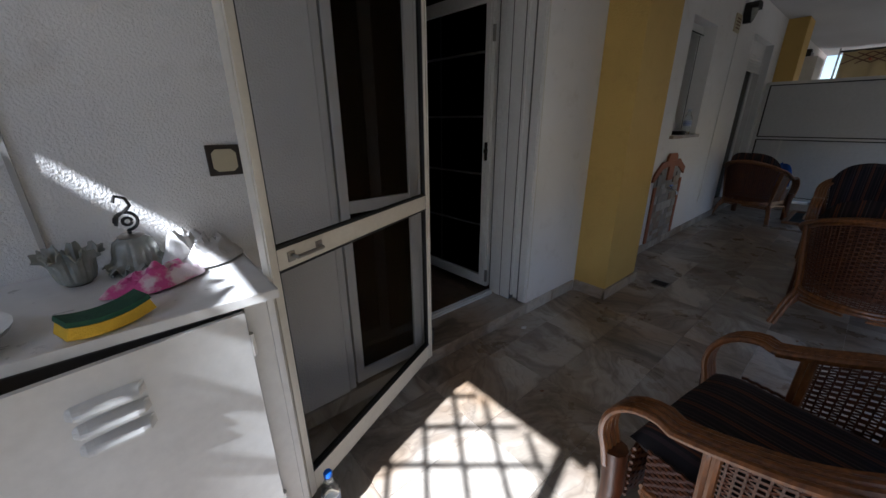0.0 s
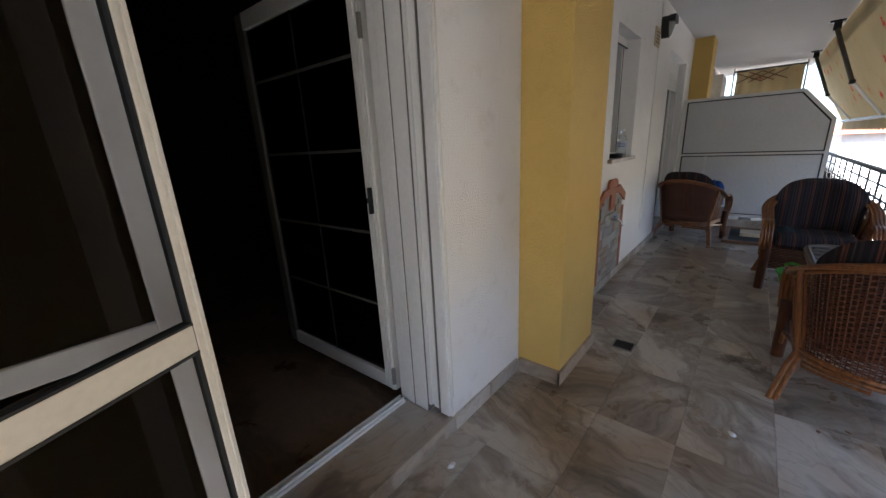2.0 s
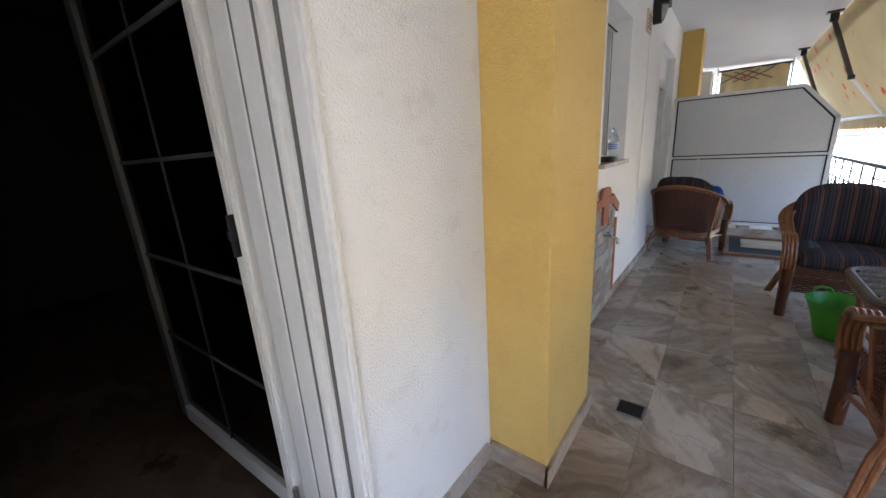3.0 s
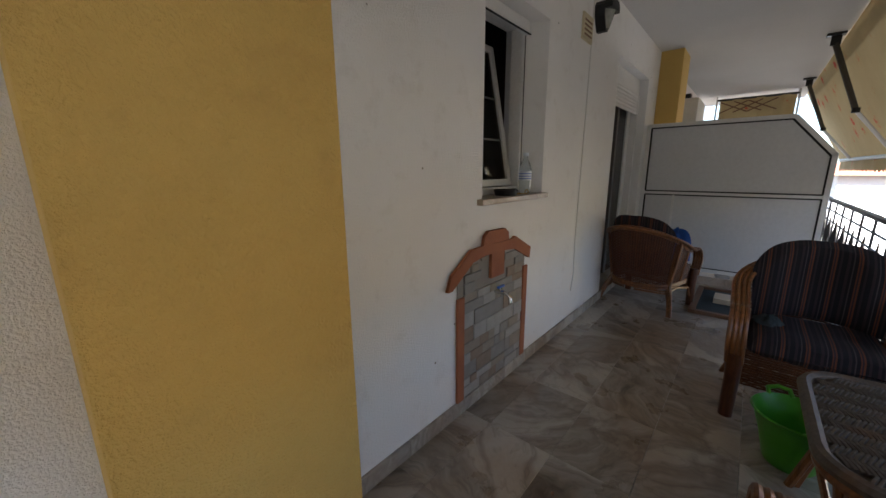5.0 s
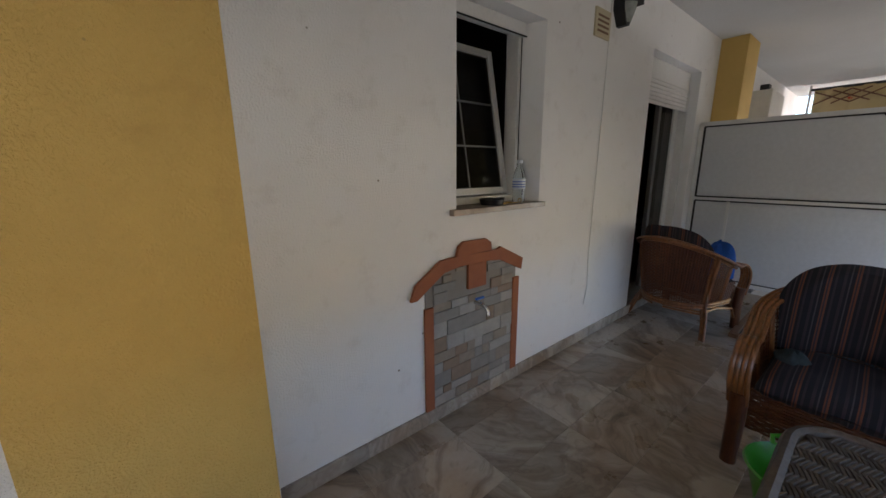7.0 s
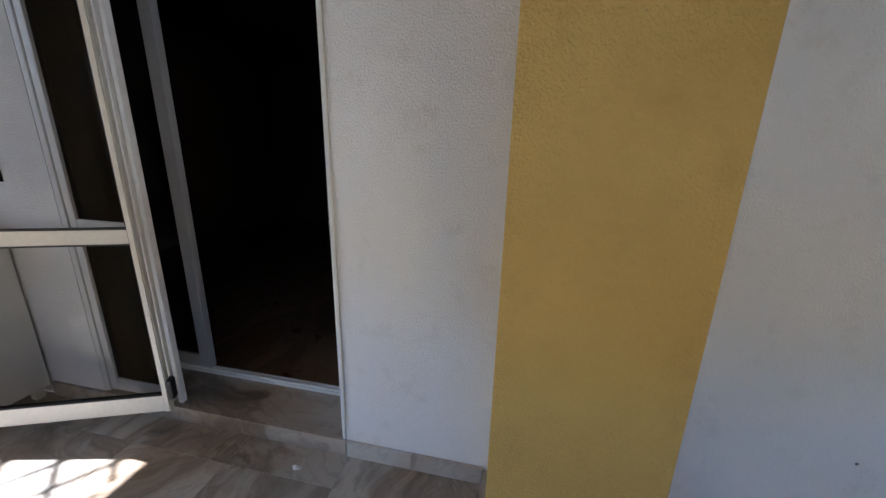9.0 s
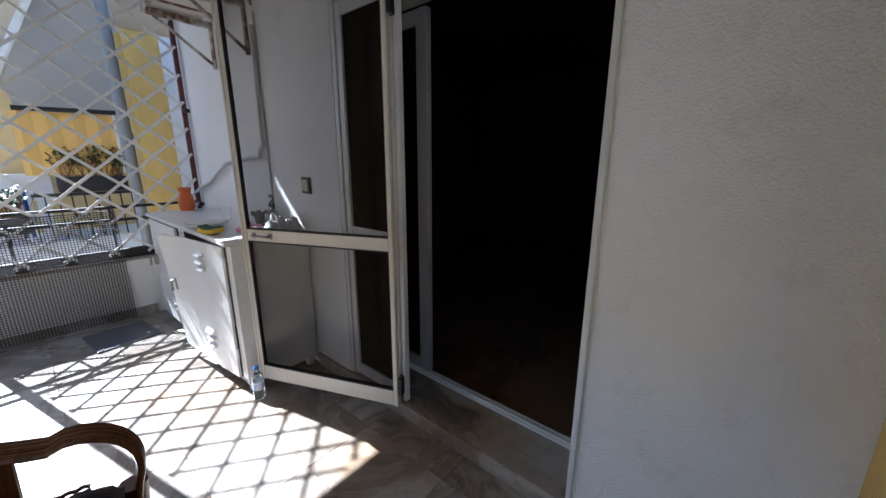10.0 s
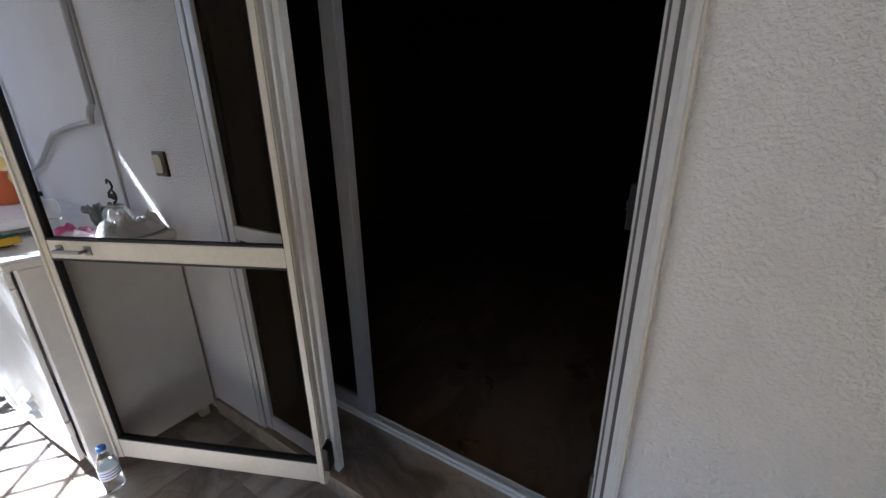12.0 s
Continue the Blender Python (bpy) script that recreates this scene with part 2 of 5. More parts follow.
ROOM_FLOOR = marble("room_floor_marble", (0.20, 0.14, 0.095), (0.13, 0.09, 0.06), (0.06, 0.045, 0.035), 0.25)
GROUT = plain("grout", (0.3, 0.27, 0.235), (0.2, 0.18, 0.16), 0.9)
CANE = rattan("dark_cane", (0.05, 0.012, 0.003), (0.11, 0.031, 0.007))
CANE_POLE = rattan("cane_pole", (0.10, 0.032, 0.009), (0.27, 0.105, 0.03), 0.3)
CLOTH = striped("striped_cloth")
SCREEN_NET = netting("fly_screen", (0.022, 0.015, 0.008), 0.22)
DARK_MESH = netting("dark_mesh", (0.004, 0.003, 0.0024), 0.65)
GLASS = glass("clear_glass")
DARK_GLASS = glass("door_glass", (0.22, 0.21, 0.2))
DARK_GLASS.node_tree.nodes["Principled BSDF"].inputs["IOR"].default_value = 1.22
BLUE_CLEAR = glass("bottle_plastic", (0.86, 0.93, 0.97), 0.05)
TERRACOTTA = plain("terracotta", (0.34, 0.115, 0.045), (0.24, 0.075, 0.032), 0.8, 0, 5, 70, 0.5)
AWNING = awning_cloth("awning_canvas")
GREEN_PLASTIC = plain("green_plastic", (0.065, 0.32, 0.015), (0.05, 0.26, 0.013), 0.35)
BLUE_PLASTIC = plain("blue_plastic", (0.02, 0.13, 0.55), (0.015, 0.09, 0.42), 0.35)
BLUE_CLOTH = plain("blue_cloth", (0.015, 0.09, 0.35), (0.01, 0.05, 0.22), 0.9, 0, 9, 150, 0.4)
ORANGE_CLAY = plain("orange_clay", (0.62, 0.15, 0.04), (0.5, 0.11, 0.03), 0.6)
BLACK_PLASTIC = plain("black_plastic", (0.007, 0.007, 0.0075), None, 0.5)
CREAM_PLASTIC = plain("cream_plastic", (0.6, 0.53, 0.36), (0.5, 0.43, 0.28), 0.5)
GREY_PLASTIC = plain("grey_plastic", (0.16, 0.165, 0.18), (0.12, 0.125, 0.14), 0.4)
YELLOW_FOAM = plain("yellow_foam", (0.75, 0.48, 0.03), (0.6, 0.38, 0.03), 0.95, 0, 30, 200, 0.8)
GREEN_SCOUR = plain("green_scourer", (0.02, 0.09, 0.05), (0.015, 0.06, 0.035), 0.95, 0, 30, 220, 0.8)
PINK_CLOTH = plain("pink_cloth", (0.6, 0.09, 0.29), (0.72, 0.6, 0.64), 0.95, 0, 16, 180, 0.5, 0.12)
WHITE_CLOTH = plain("white_cloth", (0.74, 0.73, 0.72), (0.6, 0.58, 0.56), 0.9, 0, 12, 160, 0.4)
DARK_CLOTH = plain("dark_cloth", (0.035, 0.05, 0.055), (0.02, 0.03, 0.035), 0.95, 0, 12, 160, 0.4)
PORCELAIN = plain("porcelain", (0.78, 0.78, 0.77), (0.7, 0.7, 0.69), 0.15)
SMOKED = plain("smoked_glass_shade", (0.36, 0.375, 0.35), (0.22, 0.235, 0.215), 0.25, 0, 18, 60)
LABEL_WHITE = plain("label_white", (0.75, 0.77, 0.8), (0.6, 0.68, 0.78), 0.5)
BRASS = plain("brass", (0.55, 0.38, 0.12), (0.4, 0.27, 0.08), 0.3, 1.0)
RED_PAINT = plain("dark_red_paint", (0.12, 0.02, 0.015), (0.08, 0.015, 0.012), 0.5)
TABLE_CANE = rattan("greyed_cane", (0.062, 0.047, 0.034), (0.115, 0.09, 0.068), 0.5)
# Gaskets and scratches; on stiles, bars and locker insides the colour carries shade.
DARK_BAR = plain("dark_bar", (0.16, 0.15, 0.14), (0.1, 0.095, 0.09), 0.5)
RUST = plain("rusty_enamel", (0.52, 0.48, 0.42), (0.13, 0.06, 0.03), 0.7, 0, 11, 60, 0.4, 0.2)
DARK_BROWN = plain("dark_brown_plastic", (0.035, 0.024, 0.016), (0.025, 0.017, 0.011), 0.5)
BRONZE = plain("bronze_paint", (0.055, 0.044, 0.03), (0.04, 0.032, 0.022), 0.45)
WOOD = rattan("brown_wood", (0.12, 0.055, 0.025), (0.2, 0.1, 0.05), 0.5)
BAR_SHADED = plain("shaded_bar", (0.085, 0.08, 0.075), (0.05, 0.048, 0.045), 0.5)
PIPE_GREY = plain("pipe_grey", (0.22, 0.218, 0.21), (0.16, 0.158, 0.15), 0.5)
CONDUIT = plain("grey_conduit", (0.5, 0.49, 0.47), (0.4, 0.39, 0.37), 0.5)
SOIL = plain("soil", (0.05, 0.035, 0.025), None, 0.95)
LEAF = plain("leaf_green", (0.03, 0.08, 0.016), (0.02, 0.05, 0.012), 0.5, 0, 6, 60, 0.2)
ASPHALT = plain("street_asphalt", (0.058, 0.055, 0.051), (0.044, 0.042, 0.039), 0.9)
FAR_WALL = plain("far_wall", (0.8, 0.78, 0.74), (0.74, 0.71, 0.67), 0.9, 0, 0.3, 10)
FAR_CREAM = plain("far_cream", (0.66, 0.5, 0.24), (0.6, 0.44, 0.2), 0.9, 0, 0.5, 10)
FAR_ROOF = plain("roof_tile", (0.36, 0.13, 0.07), (0.28, 0.1, 0.06), 0.85, 0, 2, 20)
YELLOW_CLOTH = plain("yellow_cloth", (0.74, 0.47, 0.14), (0.64, 0.38, 0.1), 0.9, 0, 2, 90)
GREY_CANVAS = plain("grey_canvas", (0.36, 0.355, 0.35), (0.3, 0.3, 0.295), 0.9, 0, 1, 90)
CREAM_CANVAS = plain("cream_canvas", (0.56, 0.47, 0.34), (0.48, 0.4, 0.28), 0.9, 0, 1, 90)
AC_ENAMEL = plain("aged_enamel", (0.66, 0.63, 0.57), (0.42, 0.38, 0.32), 0.45, 0, 5, 40, 0.2)
SHOP_FRONT = plain("shop_front", (0.09, 0.085, 0.08), (0.05, 0.045, 0.04), 0.5)
STONE_TONES = [plain("stone_" + n, a, b, 0.7, 0, 14, 60, 0.7) for n, a, b in (
    ("grey", (0.25, 0.235, 0.215), (0.19, 0.178, 0.162)), ("pale", (0.36, 0.34, 0.31), (0.27, 0.25, 0.225)),
    ("brown", (0.25, 0.18, 0.13), (0.18, 0.13, 0.095)), ("dun", (0.28, 0.24, 0.19), (0.2, 0.17, 0.135)))]

# ---- mesh helpers ----
class Build:
    """Collects shapes into one mesh."""
    def __init__(self):
        self.v, self.f = [], []

    def add(self, vs, fs):
        n = len(self.v)
        self.v += [tuple(p) for p in vs]
        self.f += [tuple(n + i for i in f) for f in fs]
        return self

    def box(self, x0, x1, y0, y1, z0, z1, c=0.0, m=None):
        """A box with its edges cut by c."""
        if c <= 0:
            vs = [(x, y, z) for z in (z0, z1) for y in (y0, y1) for x in (x0, x1)]
            fs = [(0, 2, 3, 1), (4, 5, 7, 6), (0, 1, 5, 4), (2, 6, 7, 3), (0, 4, 6, 2), (1, 3, 7, 5)]
        else:
            bm = bmesh.new()
            bmesh.ops.create_cube(bm, size=1)
            for q in bm.verts:
                q.co = Vector(((x0 + x1) / 2 + q.co.x * (x1 - x0), (y0 + y1) / 2 + q.co.y * (y1 - y0), (z0 + z1) / 2 + q.co.z * (z1 - z0)))
            bmesh.ops.bevel(bm, geom=bm.edges, offset=c, segments=2, affect="EDGES", profile=0.6)
            bm.verts.index_update()
            vs, fs = [q.co.copy() for q in bm.verts], [[q.index for q in f.verts] for f in bm.faces]
            bm.free()
        if m is not None:
            vs = [m @ Vector(p) for p in vs]
        return self.add(vs, fs)

    def tube(self, pts, r, n=8, closed=False, r1=None, cap=True, flat=1.0):
        """A round bar along a line of points."""
        pts = [Vector(p) for p in pts]
        k = len(pts)
        vs, fs = [], []
        up = None
        for i, p in enumerate(pts):
            a = pts[(i - 1) % k] if (closed or i) else pts[0]
            b = pts[(i + 1) % k] if (closed or i < k - 1) else pts[-1]
            d = (b - a).normalized()
            if up is None:
                up = d.orthogonal().normalized()
            up = (up - d * up.dot(d)).normalized()
            side = d.cross(up)
            rr = r if r1 is None else r + (r1 - r) * i / max(1, k - 1)
            vs += [p + (up * math.cos(2 * math.pi * j / n) + side * math.sin(2 * math.pi * j / n) * flat) * rr for j in range(n)]
        for i in range(k if closed else k - 1):
            q = (i + 1) % k
            fs += [(i * n + j, i * n + (j + 1) % n, q * n + (j + 1) % n, q * n + j) for j in range(n)]
        if cap and not closed:
            fs += [tuple(range(n - 1, -1, -1)), tuple((k - 1) * n + j for j in range(n))]
        return self.add(vs, fs)

    def lathe(self, prof, n=20, at=(0, 0, 0), ripple=0.0, waves=8):
        vs, fs = [], []
        for i, (r, z) in enumerate(prof):
            for j in range(n):
                a = 2 * math.pi * j / n
                rr = r * (1 + ripple * math.sin(waves * a) * i / max(1, len(prof) - 1))
                vs.append((at[0] + rr * math.cos(a), at[1] + rr * math.sin(a), at[2] + z))
        for i in range(len(prof) - 1):
            fs += [(i * n + j, i * n + (j + 1) % n, (i + 1) * n + (j + 1) % n, (i + 1) * n + j) for j in range(n)]
        return self.add(vs, fs)

    def prism(self, poly, y0, y1):
        """A flat outline in x and z, given depth along y."""
        k = len(poly)
        vs = [(x, y0, z) for x, z in poly] + [(x, y1, z) for x, z in poly]
        fs = [tuple(range(k)), tuple(range(2 * k - 1, k - 1, -1))] + [(i, i + k, (i + 1) % k + k, (i + 1) % k) for i in range(k)]
        return self.add(vs, fs)

    def sheet(self, fn, nu, nv, thick=0.0):
        """A surface fn(u, v), u and v from 0 to 1, with an optional thickness along its normal."""
        vs = [Vector(fn(i / nu, j / nv)) for j in range(nv + 1) for i in range(nu + 1)]
        w = nu + 1
        fs = [(j * w + i, j * w + i + 1, (j + 1) * w + i + 1, (j + 1) * w + i) for j in range(nv) for i in range(nu)]
        if not thick:
            return self.add(vs, fs)
        back = []
        for j in range(nv + 1):
            for i in range(w):
                a = vs[j * w + min(i + 1, nu)] - vs[j * w + max(i - 1, 0)]
                b = vs[min(j + 1, nv) * w + i] - vs[max(j - 1, 0) * w + i]
                back.append(vs[j * w + i] - a.cross(b).normalized() * thick)
        k = len(vs)
        fs2 = [tuple(k + i for i in reversed(f)) for f in fs]
        rim = [i for i in range(w)] + [j * w + nu for j in range(1, nv + 1)] + [nv * w + i for i in range(nu - 1, -1, -1)] + [j * w for j in range(nv - 1, 0, -1)]
        side = [(rim[(i + 1) % len(rim)], rim[i], rim[i] + k, rim[(i + 1) % len(rim)] + k) for i in range(len(rim))]
        return self.add(vs + back, fs + fs2 + side)

    def mesh(self, name, material, smooth=False):
        me = bpy.data.meshes.new(name)
        me.from_pydata(self.v, [], self.f)
        bm = bmesh.new()
        bm.from_mesh(me)
        bmesh.ops.recalc_face_normals(bm, faces=bm.faces)
        bm.to_mesh(me)
        bm.free()
        me.materials.append(material)
        if smooth:
            me.polygons.foreach_set("use_smooth", [True] * len(me.polygons))
            me.set_sharp_from_angle(angle=radians(40))
        return me


def part(name, build, material, parent, label="", smooth=False):
    ob = new(name, build.mesh(name, material, smooth) if isinstance(build, Build) else build)
    ob.parent = parent
    return tagged(ob, label) if label else ob


def thing(name, label, category, at=(0, 0, 0), turn=0.0, group=""):
    ob = new(name)
    ob.matrix_world = pose(*at, 0, 0, turn)
    ob.matrix_basis = pose(*at, 0, 0, turn)
    return tagged(ob, label, category, group)


def single(name, build, material, label, category, smooth=False, at=(0, 0, 0), turn=0.0, group=""):
    ob = new(name, build.mesh(name, material, smooth))
    ob.matrix_basis = pose(*at, 0, 0, turn)
    return tagged(ob, label, category, group)


def setting(name, build, material, label, smooth=False):
    return tagged(new(name, build.mesh(name, material, smooth)), label, name.split("_")[0], kind="structure")


def arc(c, r, a0, a1, n, plane="xz"):
    out = []
    for i in range(n + 1):
        a = radians(a0 + (a1 - a0) * i / n)
        p, q = r * math.cos(a), r * math.sin(a)
        out.append((c[0] + p, c[1], c[2] + q) if plane == "xz" else (c[0], c[1] + p, c[2] + q) if plane == "yz" else (c[0] + p, c[1] + q, c[2]))
    return out

# ---- the balcony's structure ----
CEIL, FRONT, LEFT, RIGHT = 2.68, -1.90, -1.50, 13.2
D1L, D1R, D1T = 0.73, 2.08, 2.25       # the open balcony door
WL, WR, WB, WT = 4.24, 4.93, 1.118, 2.17  # the kitchen window
D2L, D2R, D2T = 6.38, 7.56, 2.29       # the far door
PIL0, PIL1, PILY = 2.712, 3.235, -0.256
T = 0.30

for i, (x0, x1, z0, z1) in enumerate(((LEFT - 0.12, D1L, 0, CEIL), (D1L, D1R, D1T, CEIL), (D1R, WL, 0, CEIL), (WL, WR, 0, WB),
                                      (WL, WR, WT, CEIL), (WR, D2L, 0, CEIL), (D2L, D2R, D2T, CEIL), (D2R, RIGHT, 0, CEIL))):
    setting("wall_%d" % (i + 1), Build().box(x0, x1, 0, T, z0, z1), WHITE_RENDER, "white pebbly rendered house wall")
column_1 = setting("column_1", Build().box(PIL0, PIL1, PILY, 0, 0, CEIL, 0.006), YELLOW_RENDER, "ochre yellow rendered column")
part("side_coat", Build().box(PIL1, PIL1 + 0.002, PILY + 0.006, -0.001, 0, CEIL), SMOOTH_WHITE, column_1, "white painted side")
column_2 = setting("column_2", Build().box(8.03, 8.5, -0.24, 0, 0, CEIL, 0.006), YELLOW_RENDER, "ochre yellow rendered column")
setting("ceiling", Build().box(LEFT, RIGHT, -1.62, 0, CEIL, CEIL + 0.12), CEILING_PAINT, "white painted concrete balcony ceiling")
slab = setting("floor", Build().box(LEFT - 0.12, RIGHT, FRONT, 0.0, -0.2, -0.012), GROUT, "balcony slab laid with veined marble slabs")

# the rooms behind the openings; near-black paint stands in for their lack of light
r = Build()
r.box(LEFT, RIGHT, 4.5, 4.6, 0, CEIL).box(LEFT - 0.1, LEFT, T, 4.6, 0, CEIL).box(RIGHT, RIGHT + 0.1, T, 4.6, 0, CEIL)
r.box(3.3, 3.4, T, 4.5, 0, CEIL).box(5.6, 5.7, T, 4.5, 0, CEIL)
setting("wall_rooms", r, ROOM_GLOOM, "dark walls of the unlit rooms")
setting("ceiling_rooms", Build().box(LEFT, RIGHT, T, 4.6, CEIL, CEIL + 0.12), ROOM_GLOOM, "ceiling of the unlit rooms")
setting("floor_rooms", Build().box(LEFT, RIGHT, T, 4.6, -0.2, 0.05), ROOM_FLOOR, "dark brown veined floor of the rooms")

# skirting of marble pieces
sk = setting("baseboard", Build().box(3.3, 3.32, -0.013, 0, 0, 0.08), MARBLE_TRIM, "pale grey marble skirting")
def skirt(x0, x1, y0, y1):
    part("skirting_piece", Build().box(x0, x1, y0, y1, 0, 0.08, 0.002), MARBLE_TRIM, sk)
skirt(2.085, 2.38, -0.014, 0), skirt(2.382, 2.684, -0.014, 0)
skirt(2.684, PIL0, PILY - 0.016, -0.015), skirt(2.684, PIL1 + 0.02, PILY - 0.017, PILY - 0.001)
skirt(PIL1 + 0.006, PIL1 + 0.02, PILY, -0.015)
for i in range(10):
    a, b = PIL1 + 0.02 + i * 0.42, PIL1 + 0.018 + (i + 1) * 0.42
    if a < D2L:
        skirt(a, min(b, D2L), -0.014, 0)
skirt(D2R, 7.69, -0.014, 0), skirt(LEFT, -1.29, -0.014, 0), skirt(0.38, D1L, -0.014, 0)

# parapet at the open end, rails, net and lattice
parapet = setting("wall_parapet", Build().box(LEFT - 0.12, LEFT, FRONT, 0, -0.012, 0.50, 0.004), SMOOTH_WHITE, "low white parapet wall")
part("skirting", Build().box(LEFT, LEFT + 0.014, FRONT, -0.48, 0, 0.08, 0.002), MARBLE_TRIM, parapet)
part("coping", Build().box(LEFT - 0.13, LEFT + 0.01, FRONT, -0.02, 0.50, 0.52, 0.004), MARBLE_TRIM, parapet)
rail_l = thing("end_railing", "black iron end railing over a low parapet", "railing", (LEFT - 0.06, 0, 0.50))
part("foot_rail", Build().box(-0.02, 0.02, -1.83, -0.02, 0.024, 0.10, 0.004), IRON, rail_l)
for z in (0.45, 0.345):
    part("rail", Build().box(-0.018, 0.018, -1.83, -0.02, z - 0.01, z + 0.012, 0.003), IRON, rail_l)
for i in range(4):
    part("baluster", Build().box(-0.007, 0.007, -0.1 - i * 0.56 - 0.007, -0.1 - i * 0.56 + 0.007, 0.0, 0.45), IRON, rail_l)

net = thing("garden_net", "black plastic garden net tied along the parapet", "net", (LEFT + 0.03, 0, 0))
b = Build()
for i in range(48):
    y = -0.64 - i * 0.0178
    b.box(-0.002, 0.002, y - 0.002, y + 0.002, 0.02, 0.93)
for i in range(52):
    z = 0.02 + i * 0.0178
    b.box(-0.002, 0.002, -1.478, -0.64, z - 0.002, z + 0.002)
tagged(part("net_threads", b, IRON, net, "square black plastic mesh"), kind="stuff")

part("top_cord", Build().tube([(0, -0.64, 0.93), (0, -1.05, 0.925), (0, -1.478, 0.93)], 0.0035, 6), IRON, net)
for y in (-0.66, -0.86, -1.07, -1.27, -1.46):
    part("cable_tie", Build().tube(arc((-0.022, y, 0.925), 0.026, 0, 350, 12), 0.0022, 5), BLACK_PLASTIC, net)

lattice = thing("lattice_screen", "white wooden diamond lattice screen up to the ceiling", "trellis", (LEFT - 0.005, 0, 0))
def slat_line(c, up):
    """Ends of a slat z = c +- 0.86 y clipped to the screen."""
    pts = []
    y0, y1, z0, z1 = -1.48, -0.03, 0.56, 2.66
    k = -0.87 if up else 0.87
    lo, hi = y0, y1
    for z in (z0, z1):
        y = (z - c) / k
        if k > 0:
            lo, hi = (max(lo, y), hi) if z == z0 else (lo, min(hi, y))
        else:
            lo, hi = (lo, min(hi, y)) if z == z0 else (max(lo, y), hi)
    return (lo, c + k * lo, hi, c + k * hi) if hi - lo > 0.03 else None
for up in (True, False):
    for i in range(-12, 26):
        s = slat_line(0.31 + i * 0.22 - (1.2 if up else 0.0), up)
        if s:
            a, b2 = Vector((0, s[0], s[1])), Vector((0, s[2], s[3]))
            d = (b2 - a).normalized()
            n = Vector((0, -d.z, d.y)) * 0.0105
            x0, x1 = (-0.009, -0.001) if up else (0.0, 0.008)
            vs = [(x, *(p + q).yz) for x in (x0, x1) for p, q in ((a, n), (a, -n), (b2, -n), (b2, n))]
            part("slat", Build().add(vs, [(0, 1, 2, 3), (7, 6, 5, 4), (0, 4, 5, 1), (1, 5, 6, 2), (2, 6, 7, 3), (3, 7, 4, 0)]), ALU, lattice)
part("corner_post", Build().box(-0.025, 0.025, -1.545, -1.495, 0.0, CEIL, 0.004), ALU, lattice, "white corner post")
part("wall_post", Build().box(-0.03, 0.0, -0.05, -0.012, 0.55, 2.64, 0.003), RED_PAINT, lattice, "dark red wall post")
for z in (1.75, 0.93):
    part("clamp", Build().box(-0.01, 0.035, -0.04, -0.001, z - 0.015, z + 0.015, 0.003), BLACK_PLASTIC, lattice)

# front railing in wrought iron, diamonds between bars
rail_f = thing("front_railing", "black wrought iron balcony railing with diamond ornaments", "railing", (0, -1.82, 0))
part("handrail", Build().box(LEFT - 0.06, RIGHT, -0.028, 0.028, 0.905, 0.935, 0.006), IRON, rail_f)
for z in (0.8, 0.68, 0.1):
    part("rail", Build().box(LEFT - 0.06, RIGHT, -0.008, 0.008, z - 0.006, z + 0.006), IRON, rail_f)
bar = Build().box(-0.008, 0.008, -0.008, 0.008, 0, 0.905).mesh("bar", IRON)
dia = Build().add([(0, 0, 0.79), (-0.095, 0, 0.42), (0, 0, 0.12), (0.095, 0, 0.42), (0, 0.03, 0.5), (0, -0.03, 0.5)],
                  [(0, 1, 4), (1, 2, 4), (2, 3, 4), (3, 0, 4), (1, 0, 5), (2, 1, 5), (3, 2, 5), (0, 3, 5)]).mesh("spearhead", IRON)
strut = Build()
for sx in (-1, 1):
    strut.tube([(0, 0, 0.68), (sx * 0.2, 0, 0.40), (0, 0, 0.1)], 0.006, 5)
strut = strut.mesh("strut", IRON)
for i in range(33):
    x = LEFT + 0.1 + i * 0.44
    part("bar", bar, None, rail_f).location.x = x
    if x > 3:
        part("spearhead", dia, None, rail_f).location.x = x + 0.22
        part("strut", strut, None, rail_f).location.x = x + 0.22

# ---- door, screen, window, far door ----
door_1 = thing("door_1", "white aluminium balcony door, one leaf swung open into the dark room", "door", (0, 0, 0))
door_1["kind"] = "structure"
part("threshold", Build().box(D1L, D1R + 0.001, -0.012, 0.27, 0.0, 0.08, 0.004), STEP_MARBLE, door_1, "worn grey marble step")
part("track", Build().box(D1L + 0.04, D1R - 0.07, 0.255, 0.30, 0.08, 0.095).box(D1L + 0.04, D1R - 0.07, 0.262, 0.27, 0.095, 0.108).box(D1L + 0.04, D1R - 0.07, 0.285, 0.293, 0.095, 0.108), ALU, door_1)
# right jamb: profiles one behind the other
part("outer_frame", Build().box(D1R - 0.022, D1R - 0.003, 0.004, 0.0575, 0.085, D1T, 0.004).box(D1R - 0.012, D1R - 0.001, -0.006, 0.004, 0.085, D1T, 0.002), ALU, door_1)
part("shutter_guide", Build().box(D1R - 0.036, D1R - 0.003, 0.062, 0.072, 0.12, D1T).box(D1R - 0.042, D1R - 0.003, 0.098, 0.1135, 0.12, D1T).box(D1R - 0.031, D1R - 0.003, 0.072, 0.098, 0.12, D1T), ALU, door_1)
part("gasket", Build().box(D1R - 0.030, D1R - 0.003, 0.0586, 0.0609, 0.085, D1T).box(D1R - 0.0475, D1R - 0.003, 0.1146, 0.1169, 0.085, D1T).box(D1R - 0.0515, D1R - 0.003, 0.2003, 0.2037, 0.085, D1T), DARK_BAR, door_1)
